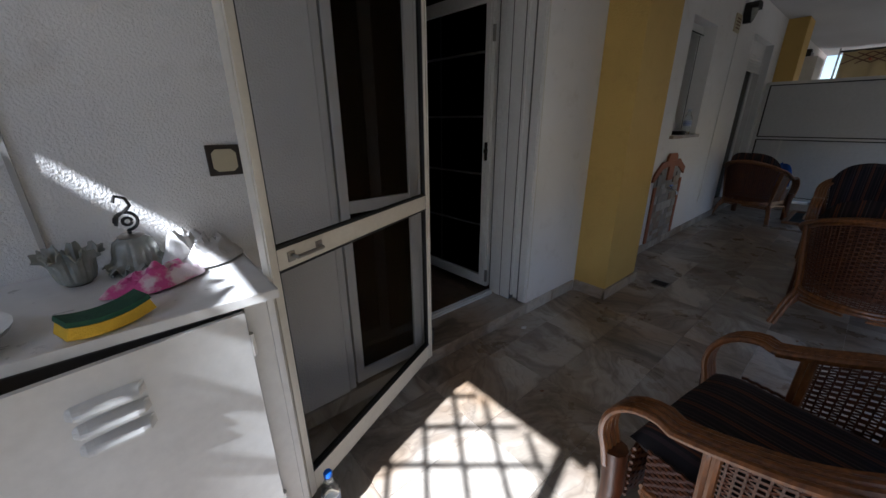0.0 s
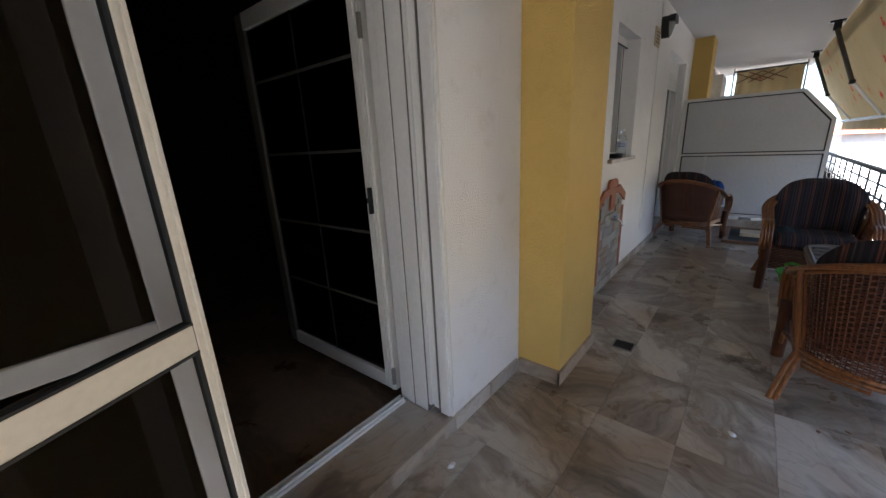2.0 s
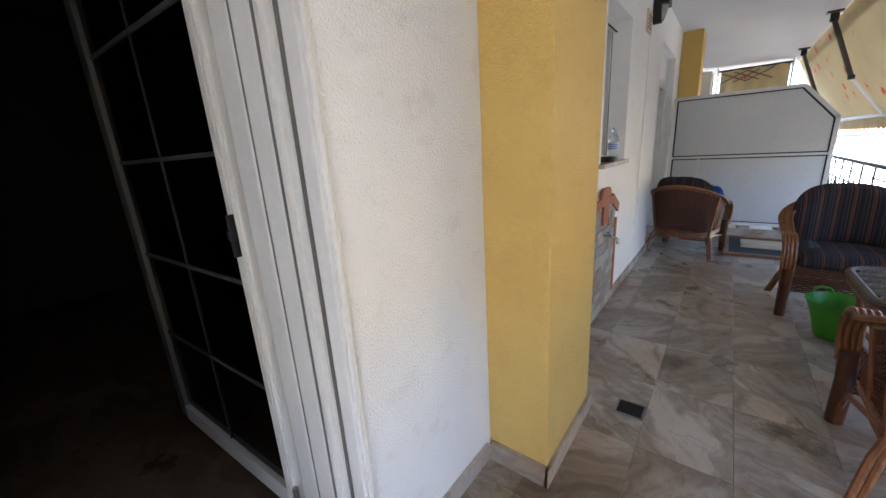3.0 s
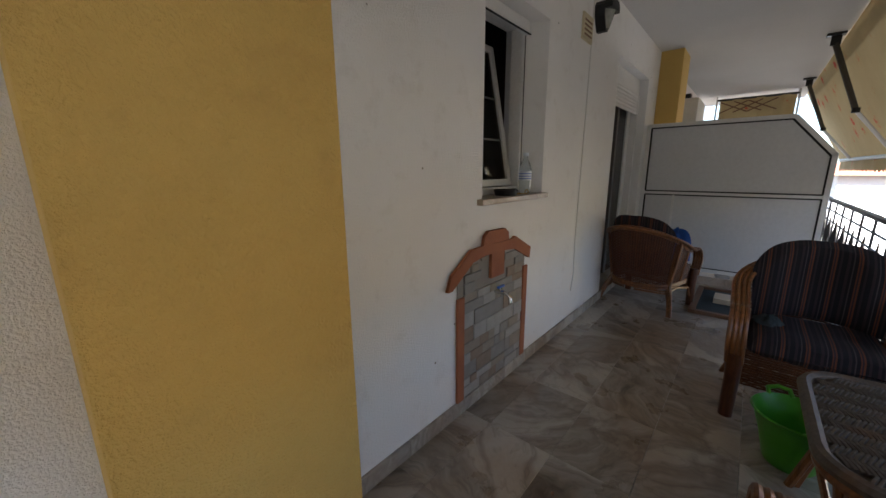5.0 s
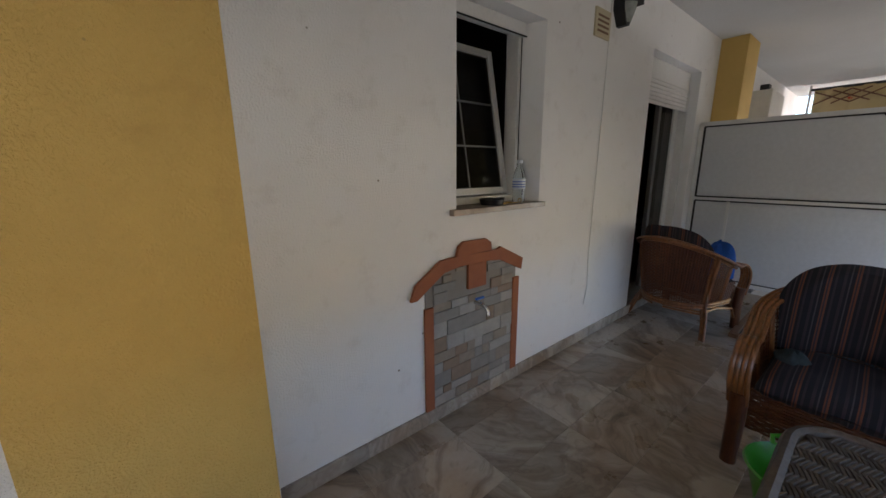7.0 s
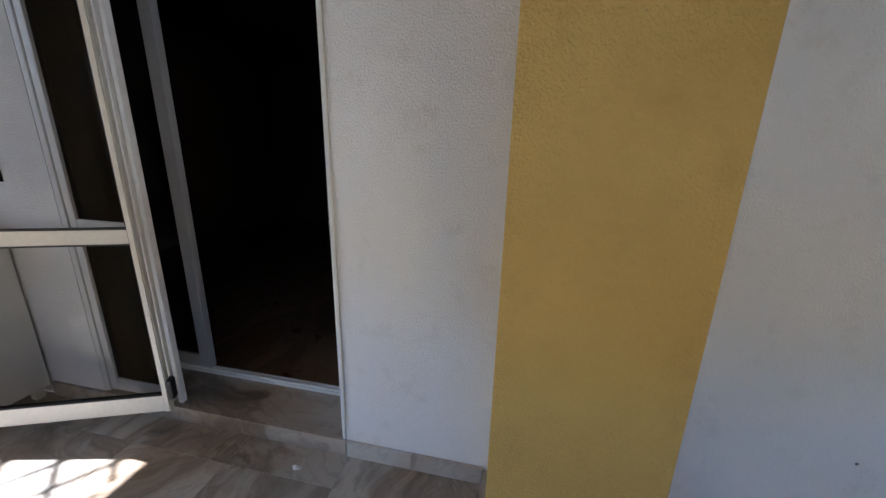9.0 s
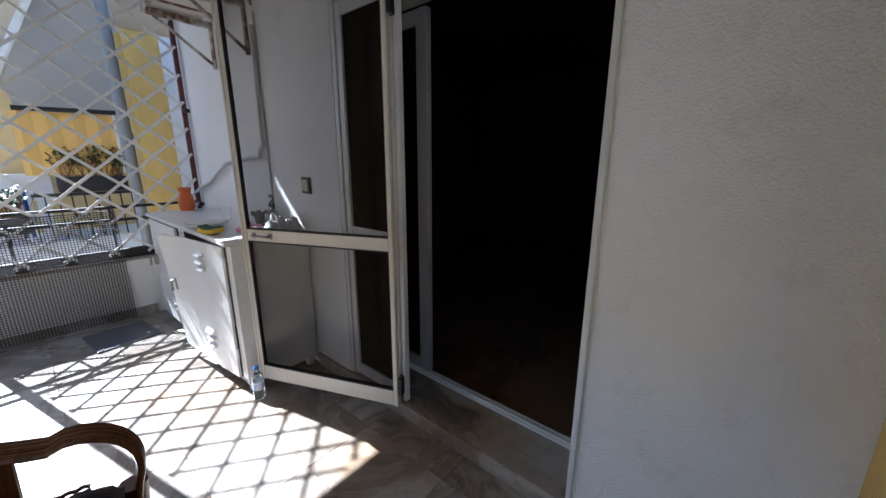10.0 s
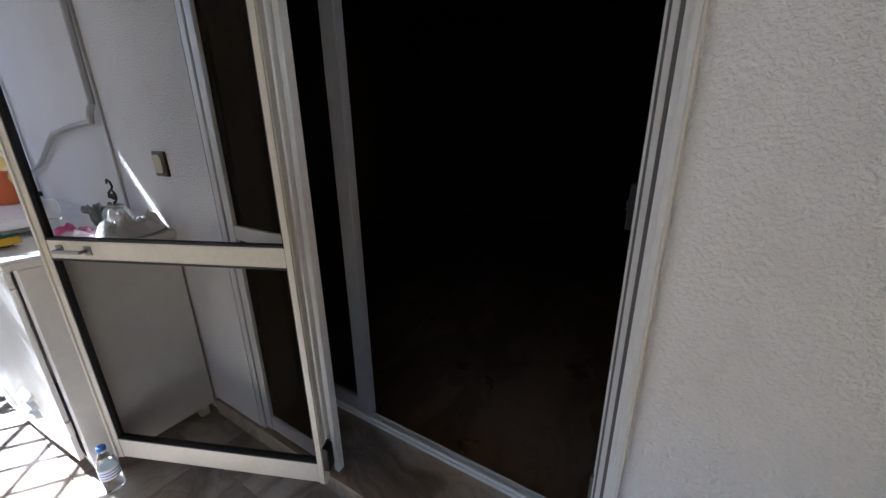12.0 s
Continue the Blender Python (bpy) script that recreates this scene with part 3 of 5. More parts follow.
part("jamb_frame", Build().box(D1R - 0.050, D1R - 0.003, 0.118, 0.20, 0.082, D1T, 0.004).box(D1R - 0.056, D1R - 0.003, 0.204, 0.25, 0.082, D1T, 0.004).box(D1R - 0.052, D1R - 0.003, 0.254, 0.30, 0.082, D1T, 0.003), ALU, door_1)
part("sealant", Build().tube([(D1R + 0.002, -0.004, z / 12 * D1T) for z in range(1, 13)], 0.004, 6), ALU_OLD, door_1, "stained sealant bead")
part("head_box", Build().box(D1L + 0.06, D1R - 0.05, 0.09, 0.25, 2.03, D1T, 0.006).box(D1L + 0.06, D1R - 0.05, 0.075, 0.09, 2.0, 2.09, 0.003), ALU_OLD, door_1, "shutter box")
part("left_frame", Build().box(D1L + 0.002, D1L + 0.035, 0.0, 0.06, 0.085, D1T, 0.004).box(D1L + 0.002, D1L + 0.06, 0.2, 0.30, 0.082, D1T, 0.004).box(D1L + 0.002, D1L + 0.025, 0.075, 0.14, 0.085, D1T, 0.003), ALU, door_1)

# narrow outer side panel with a mid rail, and the glazed side leaf behind it
side_panel = part("side_panel", Build().box(0.775, 0.815, 0.002, 0.03, 0.10, 2.05, 0.003).box(1.118, 1.164, 0.002, 0.03, 0.10, 2.05, 0.003)
                  .box(0.815, 1.118, 0.004, 0.028, 0.10, 0.165, 0.003).box(0.815, 1.118, 0.004, 0.028, 0.935, 0.985, 0.003).box(0.815, 1.118, 0.004, 0.028, 1.99, 2.05, 0.003), ALU, door_1)
part("mesh", Build().box(0.815, 1.118, 0.0155, 0.0165, 0.165, 0.935), DARK_MESH, side_panel)
part("mesh", Build().box(0.815, 1.118, 0.0155, 0.0165, 0.985, 1.99), DARK_MESH, side_panel)
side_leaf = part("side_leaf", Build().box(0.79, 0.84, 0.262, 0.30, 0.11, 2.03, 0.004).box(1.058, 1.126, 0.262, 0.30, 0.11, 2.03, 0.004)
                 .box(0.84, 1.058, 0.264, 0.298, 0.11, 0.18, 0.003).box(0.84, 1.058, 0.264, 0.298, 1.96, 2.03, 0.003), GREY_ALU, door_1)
part("pane", Build().box(0.84, 1.058, 0.278, 0.282, 0.18, 1.96), DARK_GLASS, side_leaf)

leaf = part("open_leaf", Build().box(-0.022, 0.022, 0.0, 0.075, 0.105, 2.05, 0.005)
            .box(-0.022, 0.022, 0.075, 0.925, 0.105, 0.185, 0.004).box(-0.022, 0.022, 0.075, 0.925, 1.97, 2.05, 0.004)
            .box(-0.03, -0.022, 0.01, 0.02, 0.11, 2.04).box(-0.027, -0.022, 0.034, 0.038, 0.11, 2.04), ALU, door_1)
# far stile of the white leaf, coloured dark for the room's gloom
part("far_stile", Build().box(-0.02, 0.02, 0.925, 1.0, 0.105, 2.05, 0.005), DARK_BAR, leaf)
leaf.location, leaf.rotation_euler = (2.045, 0.335, 0), (0, 0, radians(3))
part("pane", Build().box(-0.003, 0.003, 0.075, 0.925, 0.185, 1.97), DARK_GLASS, leaf)
# white bars coloured nearly black, as little light reaches them
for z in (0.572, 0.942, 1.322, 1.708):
    part("glazing_bar", Build().box(-0.009, 0.009, 0.075, 0.925, z - 0.007, z + 0.007, 0.002), BAR_SHADED, leaf)
part("glazing_bar", Build().box(-0.0085, 0.0085, 0.4975, 0.5025, 0.185, 1.97, 0.002), RUBBER, leaf)
part("handle", Build().box(-0.045, -0.022, 0.028, 0.04, 1.04, 1.16, 0.004).box(-0.05, -0.02, 0.026, 0.042, 1.09, 1.115, 0.003), BLACK_PLASTIC, leaf)
part("hinge", Build().tube([(-0.028, 0.0, 0.15), (-0.028, 0.0, 0.24)], 0.01).tube([(-0.028, 0.0, 1.75), (-0.028, 0.0, 1.84)], 0.01), STEEL, leaf)

# hinged fly screen, standing open
SCR_A = math.degrees(math.atan2(-0.323, -0.754))
screen = thing("fly_screen_door", "cream aluminium fly screen door standing open", "screen door", (1.188, -0.030, 0), SCR_A)
LW = 0.88
part("stile", Build().box(0.0, 0.027, -0.014, 0.014, 0.082, 2.16, 0.003).box(0.003, 0.012, 0.014, 0.02, 0.09, 2.15), ALU_OLD, screen)
part("stile", Build().box(LW - 0.032, LW, -0.014, 0.014, 0.082, 2.16, 0.003).box(LW - 0.012, LW - 0.003, 0.014, 0.02, 0.09, 2.15), ALU_OLD, screen)
part("bottom_rail", Build().box(0.0275, LW - 0.0325, -0.012, 0.012, 0.085, 0.171, 0.003), ALU_OLD, screen)
part("middle_rail", Build().box(0.0275, LW - 0.0325, -0.012, 0.012, 0.912, 0.974, 0.003), ALU_OLD, screen)
part("top_rail", Build().box(0.0275, LW - 0.0325, -0.012, 0.012, 2.1, 2.16, 0.003), ALU_OLD, screen)
part("bead", Build().box(0.0275, LW - 0.0325, -0.0135, 0.0135, 0.974, 0.980).box(0.0275, LW - 0.0325, -0.0135, 0.0135, 0.906, 0.912).box(0.0275, LW - 0.0325, -0.0135, 0.0135, 0.171, 0.177)
     .box(0.0272, 0.031, -0.0115, 0.0115, 0.171, 2.1).box(LW - 0.036, LW - 0.0322, -0.0115, 0.0115, 0.171, 2.1), RUBBER, screen)
part("gauze", Build().box(0.029, LW - 0.034, -0.0006, 0.0006, 0.174, 0.909).box(0.029, LW - 0.034, -0.0006, 0.0006, 0.977, 2.1), SCREEN_NET, screen)
hx = LW - 0.13
part("pull_handle", Build().tube([(hx - 0.05, -0.012, 0.943), (hx - 0.048, -0.035, 0.943), (hx - 0.03, -0.04, 0.943), (hx + 0.03, -0.04, 0.943), (hx + 0.048, -0.035, 0.943), (hx + 0.05, -0.012, 0.943)], 0.006)
     .box(hx - 0.065, hx - 0.04, -0.016, -0.011, 0.928, 0.958, 0.002).box(hx + 0.04, hx + 0.065, -0.016, -0.011, 0.928, 0.958, 0.002)
     .tube([(hx - 0.05, 0.012, 0.943), (hx - 0.048, 0.035, 0.943), (hx + 0.048, 0.035, 0.943), (hx + 0.05, 0.012, 0.943)], 0.006)
     .box(hx - 0.065, hx - 0.04, 0.011, 0.016, 0.928, 0.958, 0.002).box(hx + 0.04, hx + 0.065, 0.011, 0.016, 0.928, 0.958, 0.002), STEEL, screen, "dull steel pull handle")
for z in (0.20, 1.95):
    part("hinge", Build().box(-0.022, 0.0, -0.02, 0.02, z - 0.05, z + 0.05, 0.004).tube([(-0.006, -0.018, z - 0.05), (-0.006, -0.018, z + 0.05)], 0.008), BLACK_PLASTIC, screen, "black hinge")
part("screen_post", Build().box(1.172, 1.196, 0.012, 0.04, 0.085, D1T, 0.003), ALU, door_1)

# kitchen window
window_1 = thing("window_1", "white aluminium kitchen window tilted open at the top", "window")
window_1["kind"] = "structure"
part("window_sill", Build().box(4.195, 4.952, -0.037, 0.21, WB, 1.148, 0.004), MARBLE_TRIM, window_1, "beige marble sill")
part("reveal", Build().add([(4.866, 0.13, 1.149), (WR - 0.001, 0.002, 1.149), (WR - 0.001, 0.21, 1.149), (4.866, 0.21, 1.149), (4.866, 0.13, WT - 0.002), (WR - 0.001, 0.002, WT - 0.002), (WR - 0.001, 0.21, WT - 0.002), (4.866, 0.21, WT - 0.002)],
                            [(0, 1, 2, 3), (7, 6, 5, 4), (0, 4, 5, 1), (1, 5, 6, 2), (2, 6, 7, 3), (3, 7, 4, 0)]), SMOOTH_WHITE, window_1, "splayed white reveal")
part("window_frame", Build().box(WL + 0.002, WL + 0.045, 0.13, 0.21, 1.149, WT - 0.002, 0.003).box(4.836, 4.861, 0.125, 0.21, 1.149, WT - 0.002, 0.003)
     .box(WL + 0.045, 4.836, 0.132, 0.208, 1.149, 1.19, 0.003).box(WL + 0.045, 4.836, 0.132, 0.208, 2.13, WT - 0.002, 0.003), ALU, window_1)
part("gasket", Build().box(4.8612, 4.8655, 0.122, 0.2, 1.19, 2.1).box(WL + 0.006, 4.8655, 0.088, 0.099, 2.090, 2.0945), RUBBER, window_1)
part("shutter_box", Build().box(WL + 0.004, 4.8655, 0.10, 0.13, 2.095, WT - 0.003, 0.003).box(WL + 0.004, 4.8655, 0.085, 0.1, 2.095, 2.105), ALU, window_1)
cas = part("casement", Build().box(0, 0.04, -0.018, 0.018, 0, 0.88, 0.004).box(0.5, 0.54, -0.018, 0.018, 0, 0.88, 0.004).box(0.04, 0.5, -0.017, 0.017, 0, 0.04, 0.003).box(0.04, 0.5, -0.017, 0.017, 0.84, 0.88, 0.003), ALU, window_1)
cas.location, cas.rotation_euler = (WL + 0.05, 0.185, 1.195), (radians(-11), 0, 0)
part("pane", Build().box(0.04, 0.5, -0.003, 0.003, 0.04, 0.84), DARK_GLASS, cas)
for z in (0.29, 0.55):
    part("glazing_bar", Build().box(0.04, 0.5, -0.007, 0.007, z - 0.005, z + 0.005), DARK_BAR, cas)
part("glazing_bar", Build().box(0.22, 0.23, -0.0065, 0.0065, 0.04, 0.84), DARK_BAR, cas)

# far door with its roller shutter half down
door_2 = thing("door_2", "white aluminium balcony door under a partly lowered roller shutter", "door")
door_2["kind"] = "structure"
part("reveal", Build().box(D2R - 0.006, D2R - 0.0005, 0.004, 0.1, 0.05, D2T), SMOOTH_WHITE, door_2)
part("threshold", Build().box(D2L, D2R, -0.012, 0.28, 0, 0.08, 0.004), MARBLE_TRIM, door_2)
part("shutter_box", Build().box(D2L + 0.005, D2R - 0.007, 0.09, 0.25, 2.12, D2T - 0.003, 0.005), ALU, door_2)
for i in range(6):
    z = 1.912 + i * 0.0345
    part("shutter_slat", Build().box(D2L + 0.03, D2R - 0.03, 0.085, 0.099, z, z + 0.031, 0.005), ALU, door_2)
part("frame", Build().box(D2L + 0.003, D2L + 0.05, 0.08, 0.2, 0.08, 2.12, 0.004).box(D2R - 0.05, D2R - 0.008, 0.08, 0.2, 0.08, 2.12, 0.004), ALU, door_2)
# inner stiles of the white door coloured darker for the gloom behind
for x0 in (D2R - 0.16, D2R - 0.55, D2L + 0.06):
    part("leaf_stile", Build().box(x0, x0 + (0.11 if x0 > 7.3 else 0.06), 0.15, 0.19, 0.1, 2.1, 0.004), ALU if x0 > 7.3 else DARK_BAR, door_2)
part("pane", Build().box(D2R - 0.49, D2R - 0.16, 0.167, 0.173, 0.1, 2.1), DARK_GLASS, door_2)

# panel between the neighbours
PX = 7.695
screen_w = thing("partition_screen", "white aluminium balcony partition with a clipped corner", "partition", (PX, 0, 0))
def yz(poly, x0, x1):
    k = len(poly)
    return Build().add([(x0, y, z) for y, z in poly] + [(x1, y, z) for y, z in poly],
                       [tuple(range(k)), tuple(range(2 * k - 1, k - 1, -1))] + [(i, i + k, (i + 1) % k + k, (i + 1) % k) for i in range(k)])
part("upper_panel", yz([(-0.06, 1.04), (-0.06, 1.765), (-1.27, 1.765), (-1.58, 1.405), (-1.58, 1.04)], 0.0, 0.02), PANEL_WHITE, screen_w)
part("lower_panel", yz([(-0.06, 0.17), (-0.06, 1.0), (-1.58, 1.0), (-1.58, 0.17)], 0.0, 0.02), PANEL_WHITE, screen_w)
def strip(y0, z0, y1, z1, half, x0, x1):
    a, c = Vector((0, y0, z0)), Vector((0, y1, z1))
    d = (c - a).normalized()
    n = Vector((0, -d.z, d.y)) * half
    vs = [(x, *(p + q).yz) for x in (x0, x1) for p, q in ((a, n), (a, -n), (c, -n), (c, n))]
    return vs, [(0, 1, 2, 3), (7, 6, 5, 4), (0, 4, 5, 1), (1, 5, 6, 2), (2, 6, 7, 3), (3, 7, 4, 0)]
for q in ((-0.06, 1.765, -1.27, 1.765), (-1.27, 1.765, -1.58, 1.405), (-1.58, 1.405, -1.58, 1.04), (-1.58, 1.04, -0.06, 1.04), (-0.06, 1.04, -0.06, 1.765),
          (-0.06, 1.0, -1.58, 1.0), (-1.58, 1.0, -1.58, 0.17), (-0.06, 0.17, -1.58, 0.17), (-0.06, 0.17, -0.06, 1.0)):
    part("gasket", Build().add(*strip(*q, 0.009, -0.006, -0.0005)), RUBBER, screen_w)
for nm, q in (("top_rail", (-0.02, 1.79, -1.285, 1.79)), ("corner_rail", (-1.283, 1.793, -1.608, 1.416)), ("end_post", (-1.605, 1.43, -1.605, 0.0)),
              ("middle_rail", (-0.03, 1.02, -1.58, 1.02)), ("bottom_rail", (-0.03, 0.148, -1.58, 0.148)), ("wall_post", (-0.028, 1.8, -0.028, 0.1))):
    part(nm, Build().add(*strip(*q, 0.02 if nm != "middle_rail" else 0.0145, -0.012, 0.03)), ALU, screen_w)
part("mullion", Build().add(*strip(-0.36, 1.0, -0.36, 0.17, 0.012, -0.006, 0.0)), ALU, screen_w)
setting("wall_ledge", Build().box(PX - 0.09, PX + 0.12, -1.9, 0, -0.012, 0.1, 0.004), MARBLE_TRIM, "low marble kerb under the partition")

# ---- rattan suite ----
QUART = 0.456
def plan_curve(s, off=0.0):
    """Outline of the tub chair from above: s metres from the middle of the back, positive to its right; off: inwards."""
    sg, a = (1 if s >= 0 else -1), abs(s)
    if a < QUART:
        th = a / QUART * math.pi / 2
        return Vector((sg * (0.31 - off) * math.sin(th), -0.03 - (0.28 - off) * math.cos(th), 0))
    return Vector((sg * (0.31 - off), -0.03 + (a - QUART), 0))


def rail_height(s):
    a = min(1.0, abs(s) / 0.76)
    return 0.795 - 0.235 * (a * a * (3 - 2 * a))


def flare(z):
    return 0.87 + 0.23 * min(1.0, max(0.0, (z - 0.24) / 0.52))


def tub(s, z, off=0.0):
    p = plan_curve(s, off)
    f = flare(z)
    lean = -0.05 * max(0.0, 1 - abs(s) / 0.5) * max(0.0, z - 0.24) / 0.56
    return Vector((p.x * f, p.y * (0.9 + 0.1 * f) + lean, z))


def make_chair(at, turn, cushioned=True):
    c = thing("rattan_armchair", "dark brown rattan tub armchair with striped cushions" if cushioned else "dark brown rattan tub armchair with a striped seat cushion", "armchair", at, turn, "rattan seats on the balcony")
    POST, LEGS = 0.55, 0.36
    steps = [(-0.64 + i * 0.04) for i in range(33)]
    def arm_end(sg, off):
        e = tub(sg * 0.64, rail_height(0.64), off)
        pts = [Vector((e.x, e.y + 0.03, e.z + 0.004))]
        for i in range(9):
            w = radians(12.5 * i)
            pts.append(Vector((e.x * (1 - 0.002 * i), e.y + 0.03 + 0.145 * math.sin(w), e.z - 0.140 + 0.145 * math.cos(w))))
        return pts + [Vector((e.x * 0.975, e.y + 0.16, e.z - 0.21)), Vector((e.x * 0.965, e.y + 0.15, e.z - 0.27))]
    for k in range(4):
        off = 0.03 - 0.02 * k
        lift = Vector((0, 0, -0.004 * abs(k - 1.5)))
        line = arm_end(-1, off)[::-1] + [tub(s, rail_height(s), off) + lift for s in steps] + arm_end(1, off)
        part("arm_cane", Build().tube(line, 0.0118, 8), CANE_POLE, c, smooth=True)
    part("under_rail", Build().tube([tub(s, rail_height(s) - 0.026, 0.0) for s in steps], 0.011, 8), CANE_POLE, c, smooth=True)
    for sg in (-1, 1):
        e = tub(sg * 0.64, rail_height(0.64))
        x, y, z = e
        part("front_leg", Build().tube([(x * 0.965, y + 0.145, 0.36), (x * 0.95, y + 0.135, 0.22), (x * 0.955, y + 0.145, 0.0)], 0.038, 10, r1=0.032), CANE, c, smooth=True)
        top, low = tub(sg * LEGS, rail_height(LEGS) - 0.01, -0.006), tub(sg * LEGS, 0.25, -0.006)
        for dx in (-0.011, 0.012):
            part("back_post", Build().tube([top + Vector((dx, 0, 0)), (top + low) / 2 + Vector((dx, -0.006, 0)), low + Vector((dx, 0, 0)), low + Vector((sg * 0.03 + dx, -0.03, -0.08)), Vector((sg * 0.335 + dx, low.y - 0.10, 0.0))], 0.0135, 8), CANE_POLE, c, smooth=True)
        for k in range(2):
            mid = tub(sg * (LEGS - 0.16), 0.225 - 0.02 * k, -0.006)
            part("brace", Build().tube([tub(sg * 0.05, 0.232 - 0.02 * k, -0.006), mid, low + Vector((-sg * 0.012, -0.008, -0.05 - 0.02 * k)), low + Vector((sg * 0.02, -0.035, -0.10 - 0.02 * k))], 0.009, 6), CANE_POLE, c, smooth=True)
        part("side_brace", Build().tube([tub(sg * (LEGS + 0.03), 0.2, -0.004), tub(sg * 0.52, 0.215, -0.004), (x * 0.95, y + 0.06, 0.19), (x * 0.95, y + 0.11, 0.1)], 0.011, 6), CANE_POLE, c, smooth=True)
        for s0 in (POST, POST + 0.018):
            part("arm_post", Build().tube([tub(sg * s0, 0.25), tub(sg * s0, 0.45), tub(sg * s0, rail_height(s0) - 0.015)], 0.0115, 8), CANE_POLE, c, smooth=True)
    for z in (0.24, 0.265):
        ring = [tub(s, z, -0.004) for s in [(-0.70 + i * 0.07) for i in range(21)]]
        part("seat_rail", Build().tube(ring, 0.013, 8).tube([ring[0], ring[-1]], 0.013, 8), CANE_POLE, c, smooth=True)
    # woven back: strands over and under the stakes, daylight between
    weave = Build()
    rows, cols = 36, 60
    for rI in range(rows):
        lo, hi = [], []
        for k in range(cols + 1):
            s = -POST + 2 * POST * k / cols
            zt = rail_height(s) - 0.03
            o = 0.0035 * (1 if (k // 2 + rI) % 2 else -1)
            for lst, v in ((lo, (rI + 0.13) / rows), (hi, (rI + 0.83) / rows)):
                lst.append(tub(s, 0.27 + (zt - 0.27) * v, o))
        n = len(lo)
        weave.add(lo + hi, [(k, k + 1, n + k + 1, n + k) for k in range(n - 1)])
    for k in range(0, cols + 1):
        s = -POST + 2 * POST * k / cols
        weave.tube([tub(s, 0.26), tub(s, 0.5), tub(s, rail_height(s) - 0.01)], 0.0035, 4)
    tagged(part("woven_back", weave, CANE, c, "woven cane back"), kind="stuff")
    for sg in (-1, 1):
        side = Build()
        for rI in range(11):
            side.tube([tub(sg * (POST + 0.02 + 0.0145 * k), 0.275 + rI * 0.0145, 0.003 * (1 if (k + rI) % 2 else -1)) for k in range(10)], 0.0062, 5)
        tagged(part("side_panel", side, CANE, c), kind="stuff")
    apron = Build()
    for rI in range(15):
        apron.tube([(-0.275 + 0.55 * k / 20, 0.262 + 0.003 * (1 if (k + rI) % 2 else -1), 0.185 + rI * 0.0135) for k in range(21)], 0.0066, 5)
    tagged(part("front_apron", apron, CANE, c), kind="stuff")
    part("seat_base", Build().box(-0.23, 0.23, -0.17, 0.22, 0.29, 0.31), CANE, c)

    def pillow(u, v):
        a, e = 2 * u - 1, 2 * v - 1
        x, y = 0.262 * a, 0.02 + 0.265 * e
        y = max(y, -0.03 - 0.22 * math.sqrt(max(0, 1 - (x / 0.285) ** 2)))
        puff = (1 - a ** 6) * (1 - e ** 6)
        return Vector((x, y, 0.392 + 0.075 * max(0, puff) ** 0.4 + 0.006 * noise.noise(Vector((x * 9, y * 9, 1)))))
    def under(u, v):
        p = pillow(u, v)
        return Vector((p.x, p.y, 0.392 - (p.z - 0.392) * 0.7))
    cu = Build().sheet(pillow, 26, 26).sheet(under, 26, 26)
    part("seat_cushion", cu, CLOTH, c, "dark striped seat cushion", smooth=True)

    def backrest(side):
        def fn(u, v):
            a = 2 * u - 1
            s = 0.34 * a
            topz = 0.89 - 0.17 * abs(a) ** 3.0
            z = 0.44 + (topz - 0.44) * v
            edge = max(0.0, (1 - abs(a) ** 6) * (1 - abs(2 * v - 1) ** 8)) ** 0.5
            d = 0.024 + (0.1 * edge if side else 0.0)
            p = tub(s, min(z, 0.8), d)
            return Vector((p.x, p.y, z + 0.005 * noise.noise(Vector((s * 8, z * 8, 3)))))
        return fn
    if cushioned:
        part("back_cushion", Build().sheet(backrest(1), 28, 18).sheet(backrest(0), 28, 18), CLOTH, c, "dark striped back cushion", smooth=True)
    return c


chair = make_chair((5.27, -1.405, 0), 90)                       # behind the table
copy_thing(chair, pose(3.445, -1.50, 0, 0, 0, -90))              # its back to the pillar
make_chair((1.355, -1.40, 0), -9, False)                        # by the balcony door, no back cushion
copy_thing(chair, pose(6.56, -0.37, 0, 0, 0, -104))             # by the far door

table = thing("rattan_table", "low weathered rattan table with a woven cane top", "table", (4.31, -1.585, 0))
def rounded(hx, hy, r, z, n=6):
    out = []
    for cx, cy, a0 in ((hx - r, hy - r, 0), (-hx + r, hy - r, 90), (-hx + r, -hy + r, 180), (hx - r, -hy + r, 270)):
        out += arc((cx, cy, z), r, a0, a0 + 90, n, "xy")
    return out
part("rim", Build().tube(rounded(0.35, 0.28, 0.14, 0.488), 0.022, 8, True), TABLE_CANE, table, smooth=True)
part("rim", Build().tube(rounded(0.345, 0.275, 0.14, 0.452), 0.017, 8, True), CANE_POLE, table, smooth=True)
def cap_top(z0, z1):
    o = rounded(0.352, 0.282, 0.14, z0)
    k = len(o)
    vs = o + [(p[0], p[1], z1) for p in o]
    return Build().add(vs, [tuple(range(k - 1, -1, -1)), tuple(range(k, 2 * k))] + [(i, (i + 1) % k, (i + 1) % k + k, i + k) for i in range(k)])
tw = Build()
def in_top(x, y):
    qx, qy = max(0.0, abs(x) - 0.205), max(0.0, abs(y) - 0.135)
    return math.hypot(qx, qy) < 0.128
